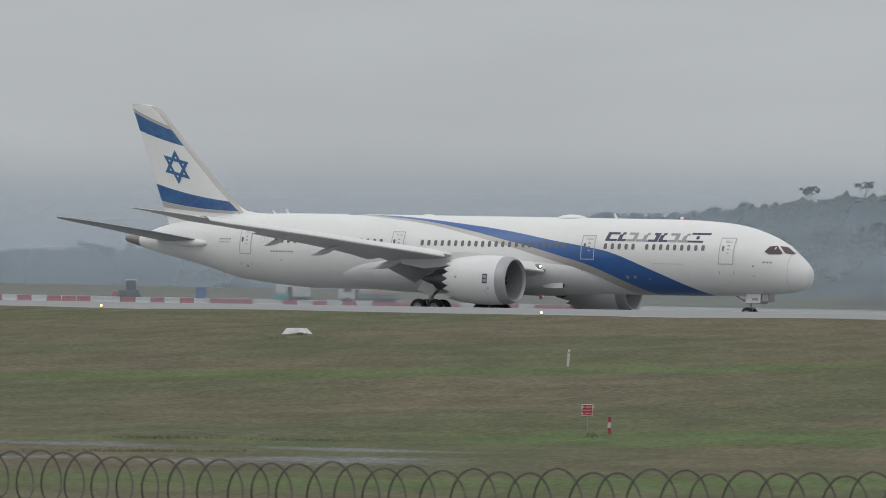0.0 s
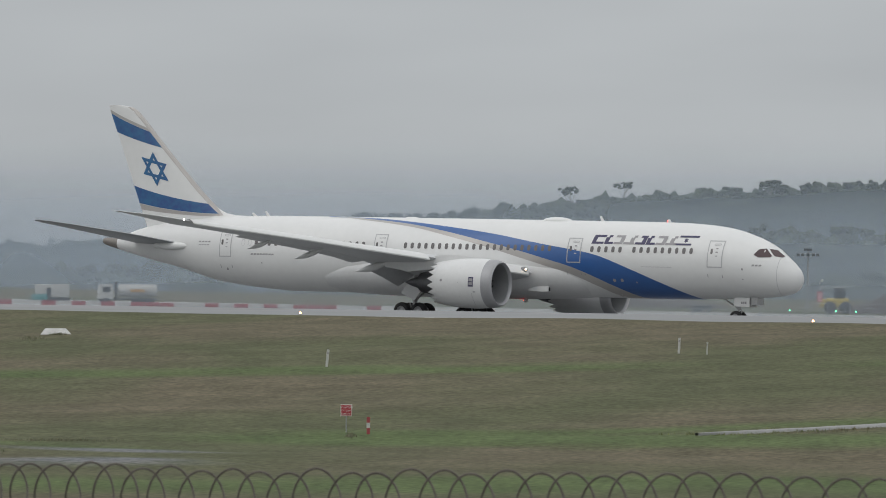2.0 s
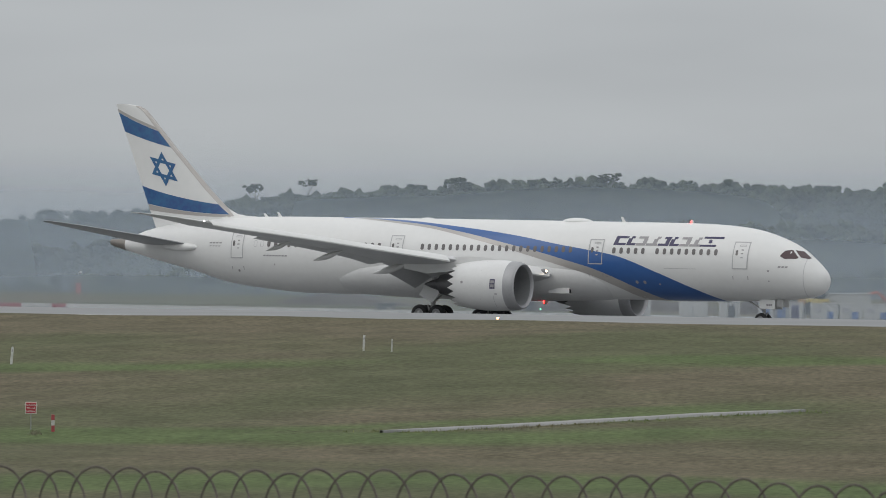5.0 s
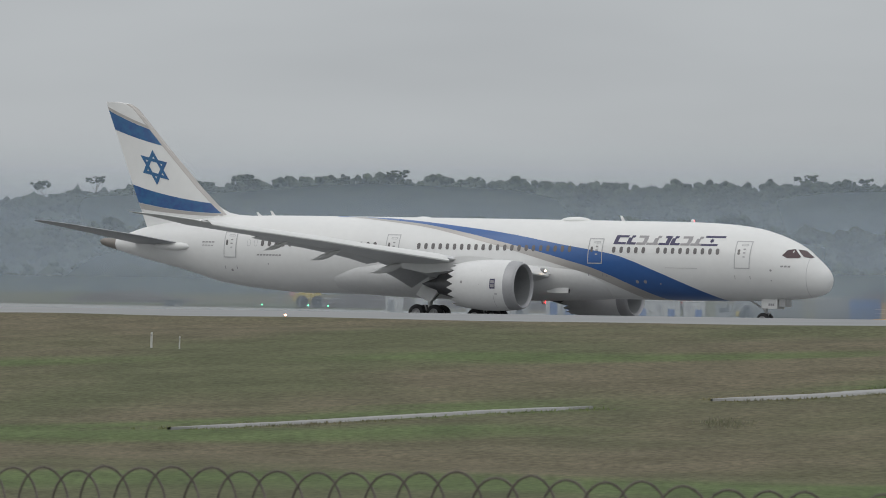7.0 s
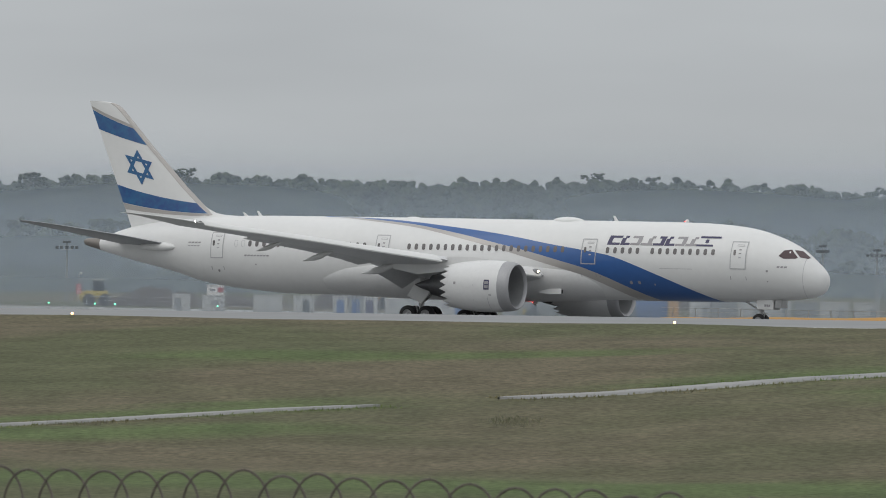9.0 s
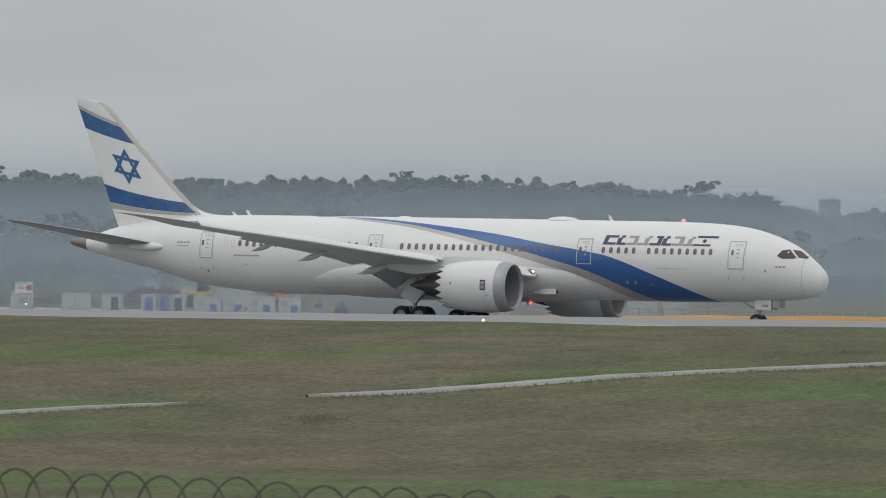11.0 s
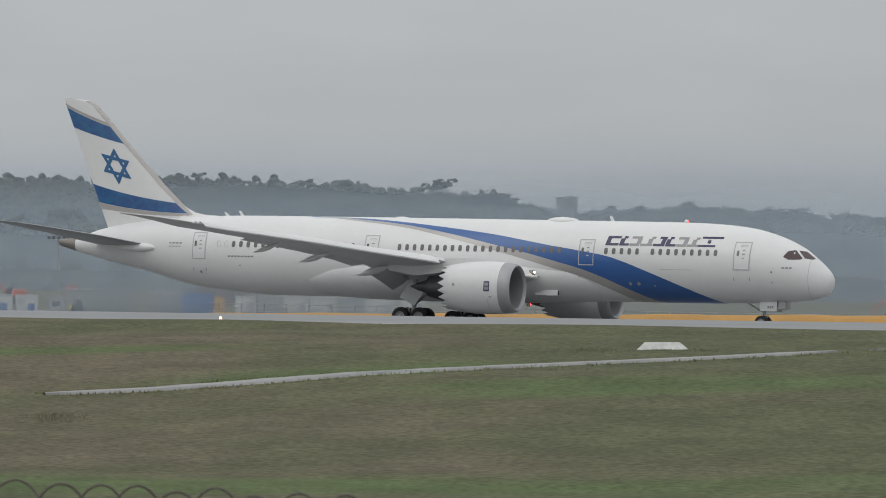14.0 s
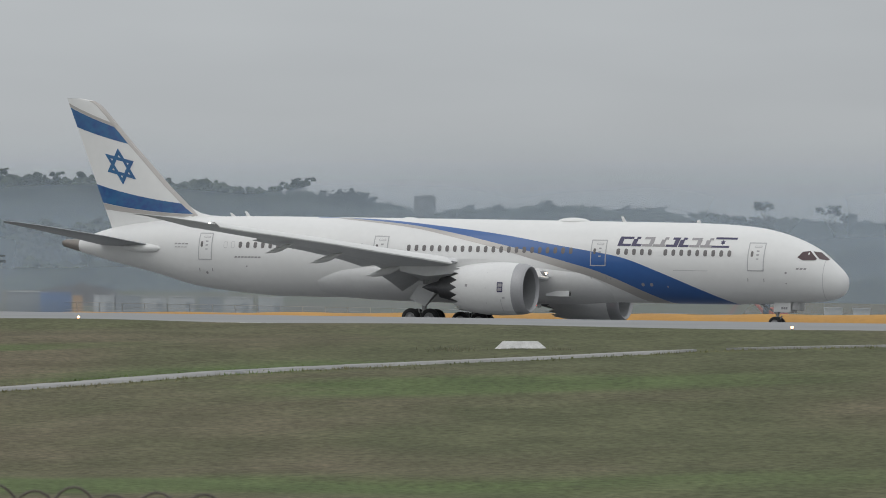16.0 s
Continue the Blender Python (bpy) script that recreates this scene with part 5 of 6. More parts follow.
def road_sign_post(bearing, far, z0, z1, w):
    t = tagged(new("red_board"), "red painted board on a grey post", "sign", group="red boards")
    t.matrix_world = facing(bearing, far)
    bm = bmesh.new()
    tube(bm, (0, 0, 0), (0, 0, z1 + 1.5), 0.07, seg=6)
    part("post", bm, GALV, t)
    part("board", box(-w / 2, w / 2, -0.1, -0.05, z0, z1, bevel=0.01), SIGN_RED, t, smooth=0)
    for z in np.arange(z0 + 0.12, z1 - 0.1, 0.2):
        part("bar", box(-w * 0.35, w * 0.35, -0.112, -0.101, z, z + 0.07), SIGN_WHITE, t, smooth=0)
    for dz in (0.6, 1.5):
        lm = bmesh.new()
        bmesh.ops.create_icosphere(lm, subdivisions=1, radius=0.22, matrix=Matrix.Translation((0.3 * (1 if dz > 0.5 else -1), -0.05, z1 + dz)))
        part("camera_head", lm, SHED_WHITE, t)


for bb in (-27.14, -29.26, -24.93, -24.9):
    road_sign_post(bb, 1590, 2.0, 3.4, 0.74)


# vehicles and machines
def wheels_on(t, xs, r, y, w=0.3):
    for x in xs:
        for sd in (-1, 1):
            bm = turned([(-w / 2, 0.02), (-w / 2, r * 0.9), (-w * 0.3, r), (w * 0.3, r), (w / 2, r * 0.9), (w / 2, 0.02)], 16, "y")
            o = part("wheel", bm, TYRE, t)
            o.location = (x, sd * y, r)


def tank_truck(bearing, far):
    t = tagged(new("tank_truck"), "white tank truck parked behind the barriers", "truck")
    t.matrix_world = facing(bearing, far * 1.5, 6) @ Matrix.Diagonal((1.44, 1.15, 0.90, 1))
    part("chassis", box(-2.9, 2.9, -0.5, 0.5, 0.6, 0.9, bevel=0.03), DARK, t, smooth=0)
    part("cab", loft([[(-2.9, y, z) for y, z in ((-1.1, 0.8), (1.1, 0.8), (1.1, 2.0), (-1.1, 2.0))], [(-2.75, y, z) for y, z in ((-1.1, 0.7), (1.1, 0.7), (1.05, 3.0), (-1.05, 3.0))],
                      [(-1.5, y, z) for y, z in ((-1.1, 0.7), (1.1, 0.7), (1.05, 3.1), (-1.05, 3.1))]]), SHED_WHITE, t, smooth=25)
    part("cab_window", box(-2.5, -1.8, -1.13, -1.08, 1.9, 2.7), GLASS, t, smooth=0)
    bm = turned([(-0.9, 0.02), (-0.9, 0.85), (-0.75, 0.95), (2.7, 0.95), (2.85, 0.85), (2.85, 0.02)], 24)
    bmesh.ops.transform(bm, matrix=Matrix.Translation((0, 0, 2.1)), verts=bm.verts)
    tk = part("tank", bm, SHED_WHITE, t)
    part("rust_patch", box(0.2, 1.6, -0.975, -0.94, 1.85, 2.3, bevel=0.02), OCHRE, tk, smooth=0)
    part("pipe", box(-1.3, -1.1, -0.9, -0.7, 0.9, 3.5, bevel=0.03), DARK, t, smooth=0)
    wheels_on(t, (-2.2, 1.0, 2.1), 0.5, 0.95)


tank_truck(-30.585, 1085)


def flat_truck(bearing, far):
    t = tagged(new("service_truck"), "teal service truck with white box body", "truck")
    t.matrix_world = facing(bearing, far * 1.5, 5) @ Matrix.Diagonal((1.45, 1.15, 0.92, 1))
    part("box_body", box(-1.5, 1.7, -1.0, 1.0, 1.1, 3.0, bevel=0.05), SHED_WHITE, t, smooth=25)
    part("cab", box(-1.9, -0.4, -1.12, 0.9, 0.55, 1.5, bevel=0.12), TEAL, t, smooth=25)
    part("dark_door", box(-0.5, -0.1, -1.06, -0.98, 1.1, 2.5), GLASS, t, smooth=0)
    part("chassis", box(-1.9, 1.8, -0.5, 0.5, 0.5, 1.0), DARK, t, smooth=0)
    wheels_on(t, (-1.3, 1.2), 0.45, 0.9)


flat_truck(-30.965, 1075)


def tractor(bearing, far, mat, second, label, s=1.0):
    t = tagged(new("work_machine"), label, "machine")
    t.matrix_world = facing(bearing, far * 1.5, 0) @ Matrix.Scale(s * 1.25, 4)
    part("body", box(-1.2, 1.1, -0.7, 0.7, 0.6, 1.5, bevel=0.15), mat, t, smooth=25)
    part("cab", box(-0.4, 0.7, -0.65, 0.65, 1.5, 2.5, bevel=0.08), GLASS, t, smooth=25)
    part("roof", box(-0.5, 0.8, -0.75, 0.75, 2.5, 2.62, bevel=0.04), SHED_WHITE, t, smooth=0)
    part("bucket", box(-1.9, -1.2, -0.9, 0.9, 0.5, 1.4, bevel=0.1), second, t, smooth=25)
    wheels_on(t, (-0.8, 0.75), 0.6, 0.8, 0.4)


tractor(-31.775, 1060, DARK, RED_PLASTIC, "dark tractor with a red implement behind the barriers")
tractor(-27.05, 1085, YELLOW, YELLOW, "yellow earthmoving machine with a cab", 1.15)
tractor(-25.58, 1088, YELLOW, OCHRE, "yellow loader working behind the sheds", 1.2)
tractor(-24.88, 1040, DARK, YELLOW, "small dark and yellow machine by the fence", 0.6)


def excavator(bearing, far, s, label):
    t = tagged(new("excavator"), label, "excavator")
    t.matrix_world = facing(bearing, far * 1.5, 0) @ Matrix.Scale(s * 1.25, 4)
    for y in (-0.9, 0.9):
        part("track", box(-1.6, 1.6, y - 0.25, y + 0.25, 0, 0.8, bevel=0.3), DARK, t, smooth=30)
    part("house", box(-0.6, 1.7, -1.0, 1.0, 0.9, 2.1, bevel=0.12), ORANGE, t, smooth=25)
    part("cab", box(-1.1, -0.3, -1.0, 0.0, 0.9, 2.5, bevel=0.08), GLASS, t, smooth=25)
    bm = bmesh.new()
    for p0, p1, r_ in (((-0.9, 0.2, 1.4), (-2.4, 0.2, 3.0), 0.22), ((-2.4, 0.2, 3.0), (-3.9, 0.2, 2.7), 0.2), ((-3.9, 0.2, 2.7), (-4.8, 0.2, 1.2), 0.15)):
        tube(bm, p0, p1, r_, r_ * 0.8, 6)
    part("boom", bm, ORANGE, t)
    part("bucket", box(-5.2, -4.5, -0.3, 0.7, 0.6, 1.3, bevel=0.15), DARK, t, smooth=25)


excavator(-20.72, 1020, 0.95, "orange-red excavator with bent boom")
excavator(-25.2, 1110, 0.8, "orange excavator behind the pale store")

# small green guide lights
for bb in (-27.29, -27.06, -26.96, -26.45):
    t = tagged(new("guide_light"), "small green taxiway guide light", "light", group="green guide lights")
    t.matrix_world = facing(bb, 1475)
    part("stem", box(-0.05, 0.05, -0.05, 0.05, 0, 1.34), GALV, t, smooth=0)
    bm = bmesh.new()
    bmesh.ops.create_icosphere(bm, subdivisions=2, radius=0.12, matrix=Matrix.Translation((0, 0, 1.42)))
    part("lens", bm, GREEN_GLOW, t)

# ---------------------------------------------------------------- along the near runway edge
for k in range(-1, 6):
    x, y = from_run(60 * k, 0)
    t = tagged(new("runway_light"), "lit amber runway edge light on a short stem", "light", group="runway edge lights")
    t.location = (x, y, land(x, y) + 0.06)
    bm = bmesh.new()
    tube(bm, (0, 0, -0.05), (0, 0, 0.03), 0.16, seg=14)
    tube(bm, (0, 0, 0.03), (0, 0, 0.10), 0.045, seg=8)
    tube(bm, (0, 0, 0.10), (0, 0, 0.13), 0.09, seg=12)
    part("stem", bm, STRUT, t)
    bm = bmesh.new()
    bmesh.ops.create_uvsphere(bm, u_segments=14, v_segments=8, radius=0.07, matrix=Matrix.Translation((0, 0, 0.185)))
    part("lens", bm, EDGE_GLOW, t, "glowing amber lens")

# ---------------------------------------------------------------- the grass field
DRAIN = material("wet_drain_concrete", (0.25, 0.25, 0.24), 0.55, vary=0.3, size=4, fine=8)


def ribbon(points, half, name, mat, lift, ragged=0.0, sub=14):
    """A strip laid over the ground along points of bearing and tilt."""
    path = [ray_ground(b, t) for b, t in points]
    bm = bmesh.new()
    rows_ = []
    n_ = (len(path) - 1) * sub
    for i in range(n_ + 1):
        k, u = divmod(i / sub, 1)
        k = int(k)
        q = path[k].lerp(path[min(k + 1, len(path) - 1)], u)
        d = (path[min(k + 1, len(path) - 1)] - path[max(0, k - (1 if k == len(path) - 1 else 0))])
        d = Vector((d.x, d.y, 0)).normalized()
        side_ = Vector((-d.y, d.x, 0))
        taper = min(1.0, 0.15 + min(i, n_ - i) / 6)
        w0 = half * taper * (1 + ragged * noise.noise((i * 0.31, 1.7, half)))
        w1 = half * taper * (1 + ragged * noise.noise((i * 0.27, 7.1, half)))
        row = []
        for w, up in ((-w0, -0.06), (-w0 * 0.8, lift), (0, lift), (w1 * 0.8, lift), (w1, -0.06)):
            e = q + side_ * w
            row.append(bm.verts.new((e.x, e.y, land(e.x, e.y) + up)))
        rows_.append(row)
    for p0, p1 in zip(rows_, rows_[1:]):
        for j in range(4):
            bm.faces.new((p0[j], p1[j], p1[j + 1], p0[j + 1]))
    return new(name, mesh_of(bm, name, mat, 60))


D1 = [(-27.75, -1.213), (-27.2, -1.185), (-26.84, -1.163), (-26.2, -1.125), (-25.646, -1.098)]
D2 = [(-25.05, -1.061), (-24.5, -1.034), (-24.0, -0.997), (-23.446, -0.952), (-22.77, -0.916), (-21.76, -0.868), (-21.11, -0.832)]
D3 = [(-20.95, -0.826), (-20.41, -0.812), (-19.8, -0.80)]
for pts_, half in ((D1, 0.75), (D2, 1.15), (D3, 0.4)):
    tagged(ribbon(pts_, half, "drain", DRAIN, 0.10, 0.35), "pale concrete drain winding through the grass", "drain", kind="structure")

# shadowed stretch of the drain, painted as a strip in the darker asphalt colour
tagged(ribbon([(-23.50, -0.957), (-23.36, -0.947), (-23.20, -0.939)], 0.85, "drain_shade", ASPHALT, 0.106, 0.4), "darker strip over the drain, painted for its shadowed stretch", "drain", kind="structure")


def tufts(name, label, x, y, h, w, seed):
    """Many upright wedges of grass in one mesh, with the ground's own lushness."""
    g = np.random.default_rng(seed)
    m = len(x)
    z = np.array([land(a, b) for a, b in zip(x, y)])
    a, lean = g.random(m) * 6.28, g.uniform(-0.4, 0.4, (m, 2)) * h[:, None]
    v = np.zeros((m, 3, 3))
    v[:, 0] = np.stack([x - w * np.cos(a), y - w * np.sin(a), z - 0.03], 1)
    v[:, 1] = np.stack([x + w * np.cos(a), y + w * np.sin(a), z - 0.03], 1)
    v[:, 2] = np.stack([x + lean[:, 0], y + lean[:, 1], z + h], 1)
    me = bpy.data.meshes.new(name)
    me.vertices.add(3 * m)
    me.vertices.foreach_set("co", v.ravel())
    me.loops.add(3 * m)
    me.loops.foreach_set("vertex_index", np.arange(3 * m))
    me.polygons.add(m)
    me.polygons.foreach_set("loop_start", np.arange(m) * 3)
    me.update(calc_edges=True)
    cells = {}
    for vert, val in zip(ground.data.vertices, lush_at.data):
        if val.value > 0.02:
            cells[(round(vert.co.x / 5), round(vert.co.y / 5))] = val.value
    lu = np.repeat([cells.get((round(p_ / 5), round(q_ / 5)), 0.0) for p_, q_ in zip(x, y)], 3)
    me.attributes.new("lushness", "FLOAT", "POINT").data.foreach_set("value", lu)
    return tagged(new(name, me), label, "grass", kind="stuff")


WEED = material("dark_green_weed", (0.16, 0.175, 0.105), 0.9, second=(0.185, 0.172, 0.12), size=2, fine=5, island=0.3)


def weeds(b0, b1, tilt, deep, count, height, seed):
    """A dark patch of taller weeds."""
    g = np.random.default_rng(seed)
    p0, p1 = ray_ground(b0, tilt), ray_ground(b1, tilt)
    u, d = np.clip(g.normal(0.5, 0.22, count), 0, 1), g.normal(0, deep, count)
    d0 = Vector((p0.x, p0.y)).normalized()
    x, y = p0.x + (p1.x - p0.x) * u + d0.x * d, p0.y + (p1.y - p0.y) * u + d0.y * d
    ob = tufts("weed_patch", "patch of taller dark weeds in the grass", x, y, g.uniform(0.12, 0.55, count) * height, g.uniform(0.012, 0.035, count), seed)
    ob.data.materials.append(WEED)


for k_, (b0, b1, tilt, deep, count, height) in enumerate(((-25.14, -24.82, -1.172, 2.0, 500, 0.30), (-31.12, -30.99, -0.745, 2.5, 160, 0.30), (-29.51, -29.44, -1.232, 0.6, 120, 0.35), (-27.55, -26.9, -1.19, 1.2, 400, 0.25),
                                                          (-31.9, -31.3, -1.243, 0.8, 500, 0.30), (-31.2, -30.6, -1.25, 0.8, 400, 0.28), (-32.3, -31.2, -1.31, 0.8, 900, 0.28), (-22.5, -22.12, -0.83, 1.5, 260, 0.28),
                                                          (-21.86, -21.7, -0.828, 1.0, 160, 0.3), (-22.09, -21.87, -0.8265, 0.25, 420, 0.16), (-30.975, -30.885, -0.7245, 0.2, 240, 0.32), (-24.6, -24.0, -1.02, 1.0, 300, 0.22), (-23.1, -22.2, -0.925, 0.8, 400, 0.2))):
    weeds(b0, b1, tilt, deep, count, height, 50 + k_)


def blades(seed):
    """Standing blades where nobody mows: along the drain."""
    g = np.random.default_rng(seed)
    spots = []
    for pts_, half in ((D1, 0.75), (D2, 1.15), (D3, 0.4)):
        path = [ray_ground(b, t) for b, t in pts_]
        for a, b in zip(path, path[1:]):
            d = Vector((b.x - a.x, b.y - a.y)).normalized()
            for k in range(420):
                u, off, sg = g.random(), half * 0.9 + g.random() ** 2 * 2.0, g.choice((-1, 1))
                spots.append((a.x + (b.x - a.x) * u - d.y * off * sg, a.y + (b.y - a.y) * u + d.x * off * sg))
    x, y = np.array([q[0] for q in spots]), np.array([q[1] for q in spots])
    thick = np.array([noise.noise((a * 0.05, b * 0.05, 5.0)) for a, b in zip(x, y)])
    ob = tufts("grass_blades", "longer grass blades along the drain", x, y, 0.075 * (1 + 0.7 * thick) * g.uniform(0.4, 1.9, len(x)), g.uniform(0.015, 0.05, len(x)), seed)
    ob.data.materials.append(BLADES)


blades(11)


def writing(parent, body, x, z, y, size, mat):
    cu = bpy.data.curves.new("words", "FONT")
    cu.body, cu.size, cu.align_x, cu.extrude = body, size, "CENTER", 0.002
    cu.materials.append(mat)
    o = new("words", cu)
    o.parent = parent
    o.location, o.rotation_euler = (x, y, z), (radians(90), 0, 0)
    return o


def warning_sign(bearing, tilt):
    q = ray_ground(bearing, tilt)
    t = tagged(new("warning_sign"), "small red warning board with white writing on a post", "sign")
    t.matrix_world = Matrix.Translation(q) @ Matrix.Rotation(radians(-bearing), 4, "Z")
    far = (q - EYE).length
    u = far / 20374
    part("post", box(-0.02, 0.02, -0.02, 0.02, -0.2, 48 * u, bevel=0.005), GALV, t, smooth=0)
    bd = part("board", box(-10 * u, 10 * u, -0.045, -0.025, 29 * u, 49.5 * u, bevel=0.006), SIGN_WHITE, t, smooth=0)
    part("panel", box(-9 * u, 9 * u, -0.052, -0.043, 30 * u, 48.5 * u, bevel=0.004), SIGN_RED, bd, smooth=0)
    for i, w in enumerate(("NO ACCESS", "TO LIVE", "RUNWAY")):
        writing(bd, w, 0, (43 - 5.6 * i) * u, -0.056, 4.3 * u, SIGN_WHITE)


warning_sign(-29.494, -1.204)


def marker_post(bearing, tilt, height, w, bands, lean=0.0):
    q = ray_ground(bearing, tilt)
    u = (q - EYE).length / 20374
    t = tagged(new("marker_post"), "white marker post in the grass" if not bands else "red and white banded marker post in the grass", "post", group="marker posts")
    t.matrix_world = Matrix.Translation(q) @ Matrix.Rotation(radians(-bearing), 4, "Z") @ Matrix.Rotation(radians(lean), 4, "Y")
    h = height * u
    part("stake", box(-w * u / 2, w * u / 2, -0.03, 0.03, -0.2, h, bevel=0.012), RED_PLASTIC if bands else POST_WHITE, t, smooth=0)
    if bands:
        part("band", box(-w * u / 2 - 0.004, w * u / 2 + 0.004, -0.036, 0.036, h * 0.38, h * 0.68, bevel=0.01), POST_WHITE, t, "white band", 0)
    else:
        part("reflector", box(-w * u * 0.3, w * u * 0.3, -0.04, -0.03, h * 0.72, h * 0.86, bevel=0.004), GREY_MARK, t, "dull reflector", 0)


marker_post(-29.384, -1.214, 31, 6, True)
marker_post(-29.593, -0.878, 31, 4.5, False, 5)
marker_post(-27.84, -0.805, 28, 4, False, 2)
marker_post(-27.70, -0.808, 22, 2.5, False, 2)


def gable_marker(bearing, tilt, width, height, label):
    q = ray_ground(bearing, tilt)
    u = (q - EYE).length / 20374
    t = tagged(new("gable_marker"), label, "marker", group="white runway strip markers")
    t.matrix_world = Matrix.Translation(q) @ Matrix.Rotation(radians(-bearing + 4), 4, "Z")
    w, h = width * u, height * u
    for sd in (-1, 1):
        lo, hi = 0.34 * sd, 0.03 * sd
        part("slope", loft([[(x0, lo, 0.0), (x1, lo, 0.0), (x1 - 0.18 * w, hi, h), (x0 + 0.15 * w, hi, h)] if k == 0 else [(x0, lo - 0.03 * sd, 0.0), (x1, lo - 0.03 * sd, 0.0), (x1 - 0.18 * w, hi - 0.03 * sd, h - 0.02), (x0 + 0.15 * w, hi - 0.03 * sd, h - 0.02)]
                            for k, x0, x1 in ((0, -w / 2, w / 2), (1, -w / 2, w / 2))]), POST_WHITE, t, "white painted sloping panel", 20)
        e0, e1 = sd * w / 2, sd * w * 0.5 - sd * (0.18 if sd > 0 else 0.15) * w
        part("end_board", loft([[(e0 + d, -0.33, 0.0), (e0 + d, 0.33, 0.0), (e1 + d, 0.02, h - 0.01), (e1 + d, -0.02, h - 0.01)] for d in (0, -0.03 * sd)]), POST_WHITE, t, "", 0)


gable_marker(-30.94, -0.722, 54, 11, "low white gable marker half hidden by grass")
gable_marker(-21.972, -0.823, 92, 14, "long white gable marker lying in the grass")

# ---------------------------------------------------------------- perimeter fence with coiled wire
RUST_WIRE = material("rusty_barbed_wire", (0.15, 0.13, 0.115), 0.8, vary=0.4, size=0.2, metal=0.1)
FENCE_N = -266.0
coil_fence = tagged(new("perimeter_fence"), "perimeter fence topped with a rusty coil of barbed wire", "fence")


def coil_top(s):
    x, y = from_run(s, FENCE_N)
    b = math.degrees(math.atan2(x, y))
    return straight(b, [(-36, 7.11), (-30.2, 7.25), (-26.4, 7.55), (-24.5, 7.49), (-22.4, 7.46), (-15, 7.38)]) + 0.025


def coil():
    bm = bmesh.new()
    g = random.Random(5)
    sa, sb = coil_span()
    turns = int((sb - sa) / 0.72)
    per = 22
    prev = None
    rad = [0.27 + g.uniform(-0.03, 0.03) for _ in range(turns + 2)]
    off = [g.uniform(-0.10, 0.10) for _ in range(turns + 2)]
    for i in range(turns * per + 1):
        k, u = divmod(i, per)
        u /= per
        r_ = rad[k] + (rad[k + 1] - rad[k]) * u
        s = sa + (k + u) * 0.72 + off[k] + (off[k + 1] - off[k]) * u
        a = 2 * math.pi * u
        x, y = from_run(s, FENCE_N + r_ * 0.74 * math.sin(a))
        z = coil_top(s) - 0.36 + r_ * 1.10 * math.cos(a)
        d = Vector((RUN.x, RUN.y, 0))
        ring_ = []
        c = Vector((x, y, z))
        e1 = Vector((OUT.x * math.sin(a), OUT.y * math.sin(a), math.cos(a)))
        for j in range(5):
            q = 2 * math.pi * j / 5
            ring_.append(bm.verts.new(c + e1 * (0.0135 * math.cos(q)) + d * (0.0135 * math.sin(q))))
        if prev:
            for j in range(5):
                bm.faces.new((prev[j], prev[(j + 1) % 5], ring_[(j + 1) % 5], ring_[j]))
        prev = ring_
        # barbs
        if i % 2 == 0:
            for sg in (-1, 1):
                v = [bm.verts.new(c + d * (0.012 * sg) + e1 * 0.012), bm.verts.new(c + d * (0.012 * sg) - e1 * 0.012), bm.verts.new(c + d * (0.045 * sg) + e1 * g.uniform(-0.03, 0.03))]
                bm.faces.new(v)
    return bm


def coil_span():
    out = []
    for b in (-33.2, -19.2):
        d = Vector((math.sin(radians(b)), math.cos(radians(b))))
        far = (FENCE_N - to_run(0, 0)[1]) / d.dot(OUT)
        out.append(to_run(d.x * far, d.y * far)[0])
    return out


part("wire_coil", coil(), RUST_WIRE, coil_fence, "rusty coiled barbed wire", 0)
sa, sb = coil_span()
posts = np.arange(sa, sb, 3.0)
for s in posts:
    x, y = from_run(float(s), FENCE_N)
    bm = bmesh.new()
    tube(bm, (x, y, land(x, y) - 0.1), (x, y, coil_top(float(s)) - 1.05), 0.03, seg=8)
    part("post", bm, GALV, coil_fence)
for dz in (1.07, 1.45, 1.8, 2.2, 2.6):
    bm = bmesh.new()
    for s in posts[:-1]:
        x0, y0 = from_run(float(s), FENCE_N)
        x1, y1 = from_run(float(s) + 3.0, FENCE_N)
        tube(bm, (x0, y0, coil_top(float(s)) - dz), (x1, y1, coil_top(float(s) + 3) - dz), 0.006, seg=4)
    part("strand", bm, RUST_WIRE, coil_fence)

# ---------------------------------------------------------------- a magpie flying past
BLACK = material("glossy_black_feather", (0.016, 0.016, 0.018), 0.45, vary=0.3, size=0.1)
PIED = material("white_feather", (0.55, 0.55, 0.54), 0.7, vary=0.15, size=0.1)
magpie = tagged(new("magpie"), "black and white magpie in fast flight", "bird")
# the bird looks along +x
rr = [[(x, w * math.cos(2 * math.pi * i / 12), z + w * 0.9 * math.sin(2 * math.pi * i / 12)) for i in range(12)] for x, w, z in ((0.20, 0.005, 0.012), (0.165, 0.010, 0.012), (0.15, 0.028, 0.015), (0.11, 0.034, 0.014), (0.07, 0.045, 0.0), (0.0, 0.055, -0.01), (-0.07, 0.042, -0.006), (-0.13, 0.018, 0.0))]
part("body", loft(rr), BLACK, magpie, "black body and head")
rr = [[(x, y, z + dz) for y, dz in ((-w, 0), (0, 0.006), (w, 0), (0, -0.006))] for x, w, z in ((-0.10, 0.016, 0), (-0.18, 0.03, 0.0), (-0.24, 0.045, 0.0))]
part("tail", loft(rr), BLACK, magpie)
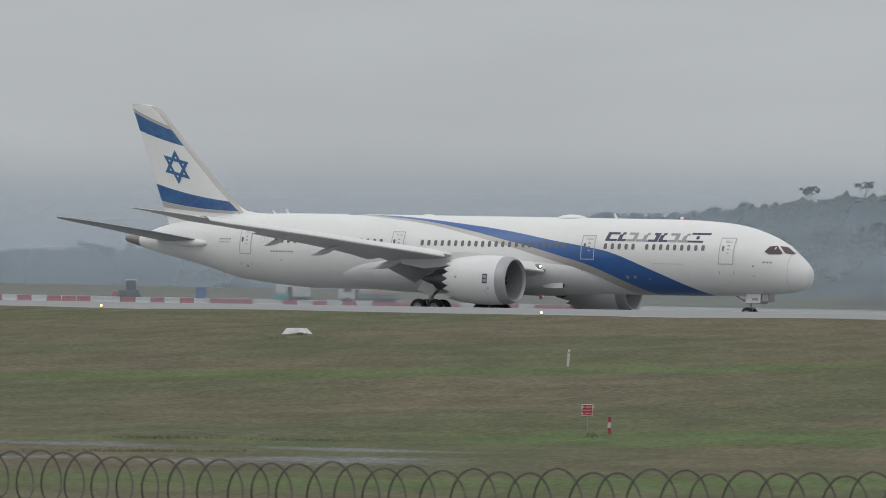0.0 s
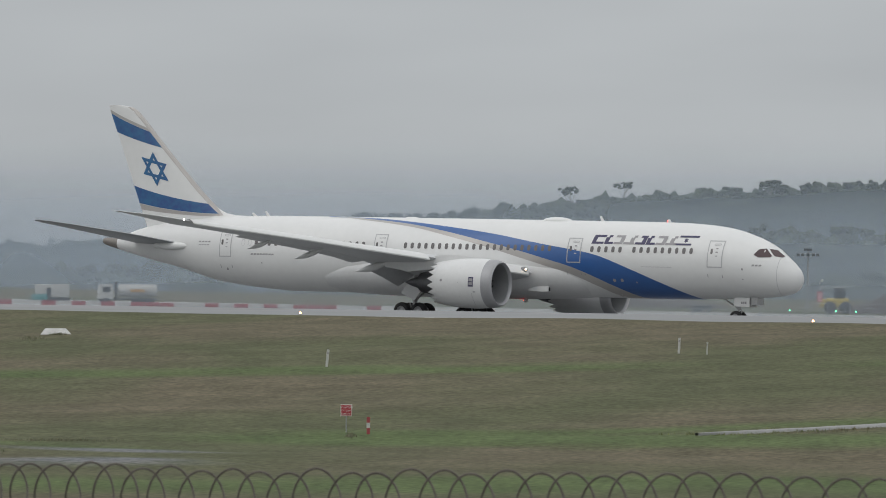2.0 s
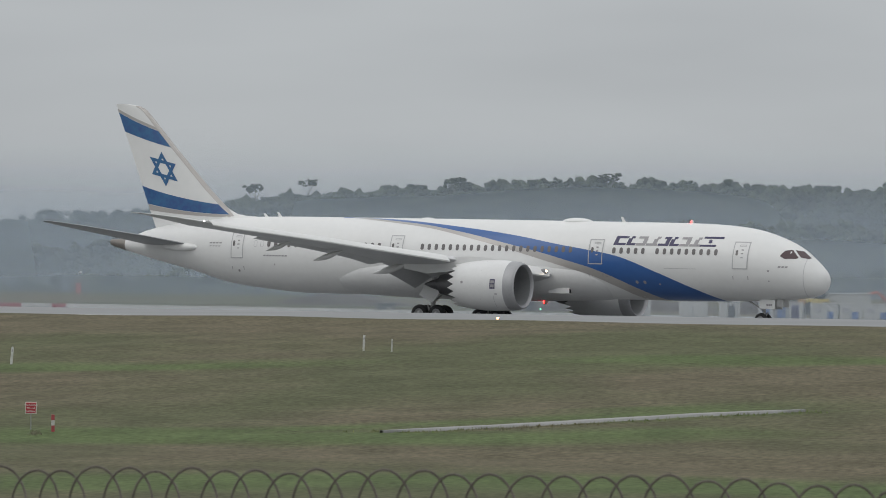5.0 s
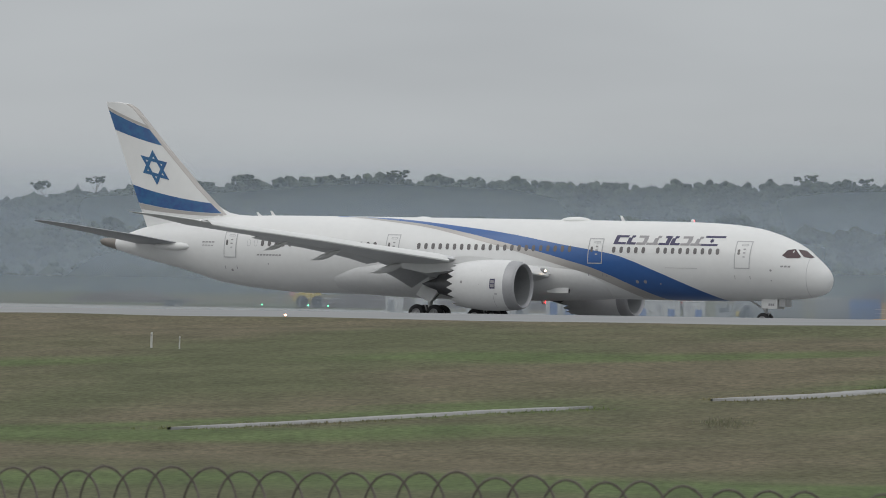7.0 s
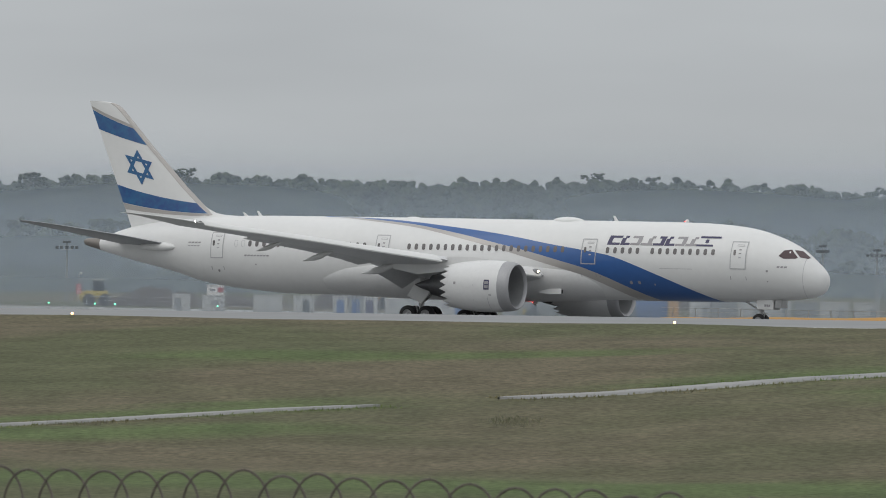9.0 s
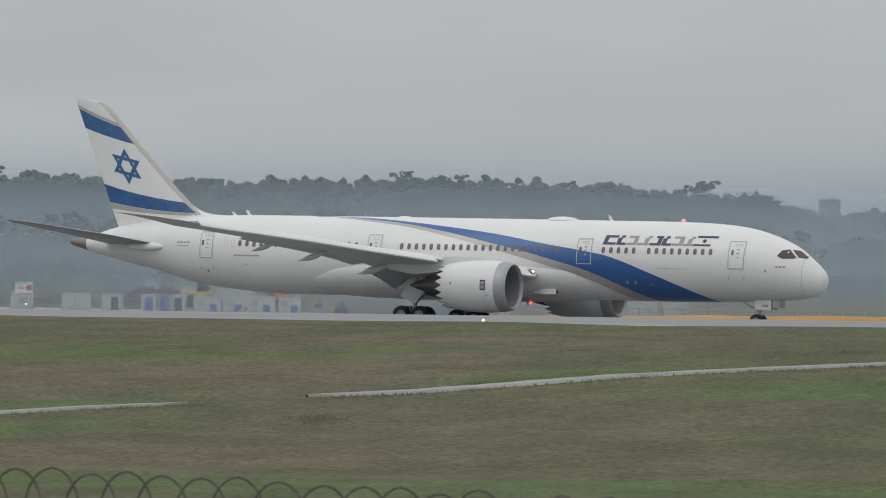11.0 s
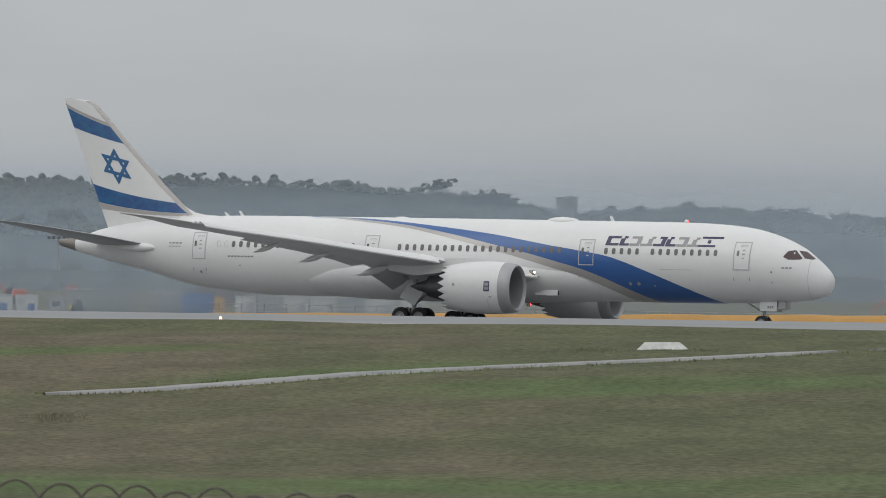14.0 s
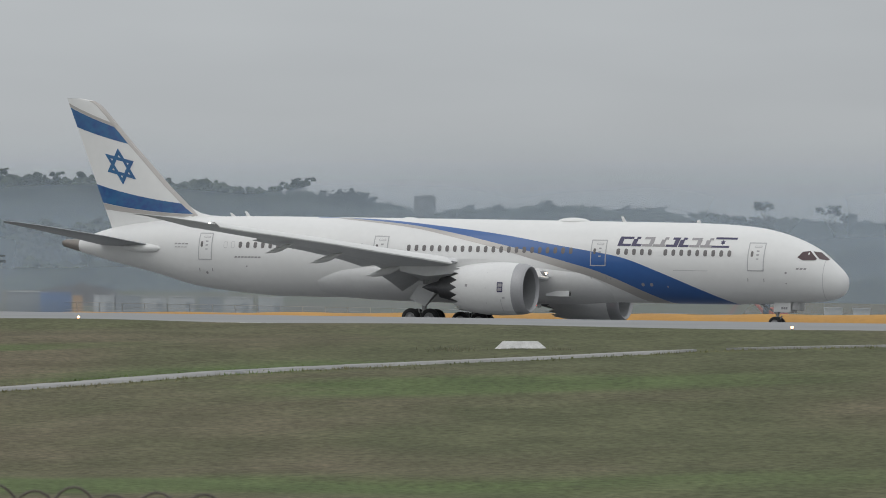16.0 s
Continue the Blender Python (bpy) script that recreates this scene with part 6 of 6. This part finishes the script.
part("rump", box(-0.13, -0.05, -0.035, 0.035, 0.018, 0.036, bevel=0.012), PIED, magpie, "white rump patch", 60)
BIRD_WINGS = []
for sd in (-1, 1):
    rr = []
    for y, xf, c, th in ((0.0, 0.09, 0.14, 0.012), (0.12, 0.12, 0.15, 0.009), (0.24, 0.09, 0.13, 0.006), (0.34, 0.03, 0.08, 0.004), (0.39, -0.02, 0.03, 0.002)):
        rr.append([(xf, sd * y, 0), (xf - c * 0.4, sd * y, th), (xf - c, sd * y, 0), (xf - c * 0.4, sd * y, -th)])
    w = part("wing", loft(rr), BLACK, magpie, "black wing with white patch", 40)
    w.location = (0, sd * 0.03, 0.015)
    part("wing_patch", loft([[(xf, sd * y, th + 0.003), (xf - 0.05, sd * y, th + 0.006), (xf - 0.10, sd * y, th + 0.003)] for y, xf, th in ((0.03, 0.07, 0.01), (0.13, 0.09, 0.008), (0.19, 0.07, 0.006))]), PIED, w, "white shoulder patch", 40)
    BIRD_WINGS.append((w, sd))


RED_FLASH, WHITE_FLASH = glow("red_beacon_glow", (1.0, 0.010, 0.008), 30.0), glow("white_strobe_glow", (1.0, 0.98, 0.92), 8.0)


def turning_lamp(name, place, radius, dark, lit, label):
    """A small lamp with one glowing sector, which turns."""
    bm = bmesh.new()
    bmesh.ops.create_icosphere(bm, subdivisions=3, radius=radius)
    for f in bm.faces:
        f.material_index = 1 if f.calc_center_median().normalized().x > 0.80 else 0
    ob = part(name, bm, [dark, lit], airliner, label)
    ob.location = place
    return ob, place


LAMPS = [(*turning_lamp("beacon", (-11.8, 0, 8.33), 0.15, FAIRING, RED_FLASH, "white-capped red rotating beacon"), 1.405, 0.98), (*turning_lamp("beacon", (-24.2, 0, 1.98), 0.17, FAIRING, RED_FLASH, "white-capped red rotating beacon"), 1.405, 0.98),
         (*turning_lamp("strobe", (-38.75, -28.05, 6.86), 0.11, FAIRING, WHITE_FLASH, "white wing strobe"), 1.40, 0.63)]


def extra_motions():
    seen = [(1.2, -25.9, 0.34), (1.3, -27.18, 0.424), (1.4, -28.60, 0.526), (1.5, -29.57, 0.587), (1.6, -31.15, 0.638), (1.7, -32.5, 0.66)]
    pts = [(t, sight(b, e, 50)) for t, b, e in seen]
    v0, v1 = (pts[1][1] - pts[0][1]) / 0.1, (pts[-1][1] - pts[-2][1]) / 0.1
    heading = math.degrees(math.atan2(v0.y, v0.x))
    start, end = pts[0][1] - v0 * 1.2, pts[-1][1] + v1 * 3.0 + Vector((0, 0, 6))
    rows_ = [(0.0, pose(*start, 0, -6, heading)), (0.6, pose(*(pts[0][1] - v0 * 0.6), 0, -6, heading))]
    rows_ += [(t, pose(*q, 2, -14, heading)) for t, q in pts]
    rows_ += [(4.7, pose(*end, 0, -6, heading)), (16.0, pose(*(end + v1 * 11.3 + Vector((0, 0, 30))), 0, -6, heading))]
    walk(magpie, rows_)
    for w, sd in BIRD_WINGS:
        walk(w, [(i / 20, pose(0, sd * 0.03, 0.015, sd * (-3 - 50 * math.sin((i / 20 - 1.5) * 2 * math.pi / 0.4)), 0, 0)) for i in range(321)])
    for ob, at_, period, first in LAMPS:
        walk(ob, [(i / 10, pose(*at_, 0, 0, -66 + 360 * (i / 10 - first) / period)) for i in range(161)])


# ---------------------------------------------------------------- what moves
def rolled(t):
    return float(np.interp(t, [q[0] for q in TIMES], [q[3] for q in TIMES]))


def motions():
    rx, ry = math.degrees(math.atan(BANK)), -math.degrees(math.atan(PITCH))
    walk(airliner, [(t, pose(x, LINE_Y, GRADE * (x + 390) + PITCH * 31, rx - 0.4 * max(0.0, 1 - t / 12), ry, heading(t))) for t, _, _, x in TIMES])
    for w, wx, wy, wz, wr in WHEELS:
        walk(w, [(i / 15, pose(wx, wy, wz, 0, math.degrees((rolled(i / 15) - rolled(0)) / wr), 0)) for i in range(241)])
    extra_motions()


motions()
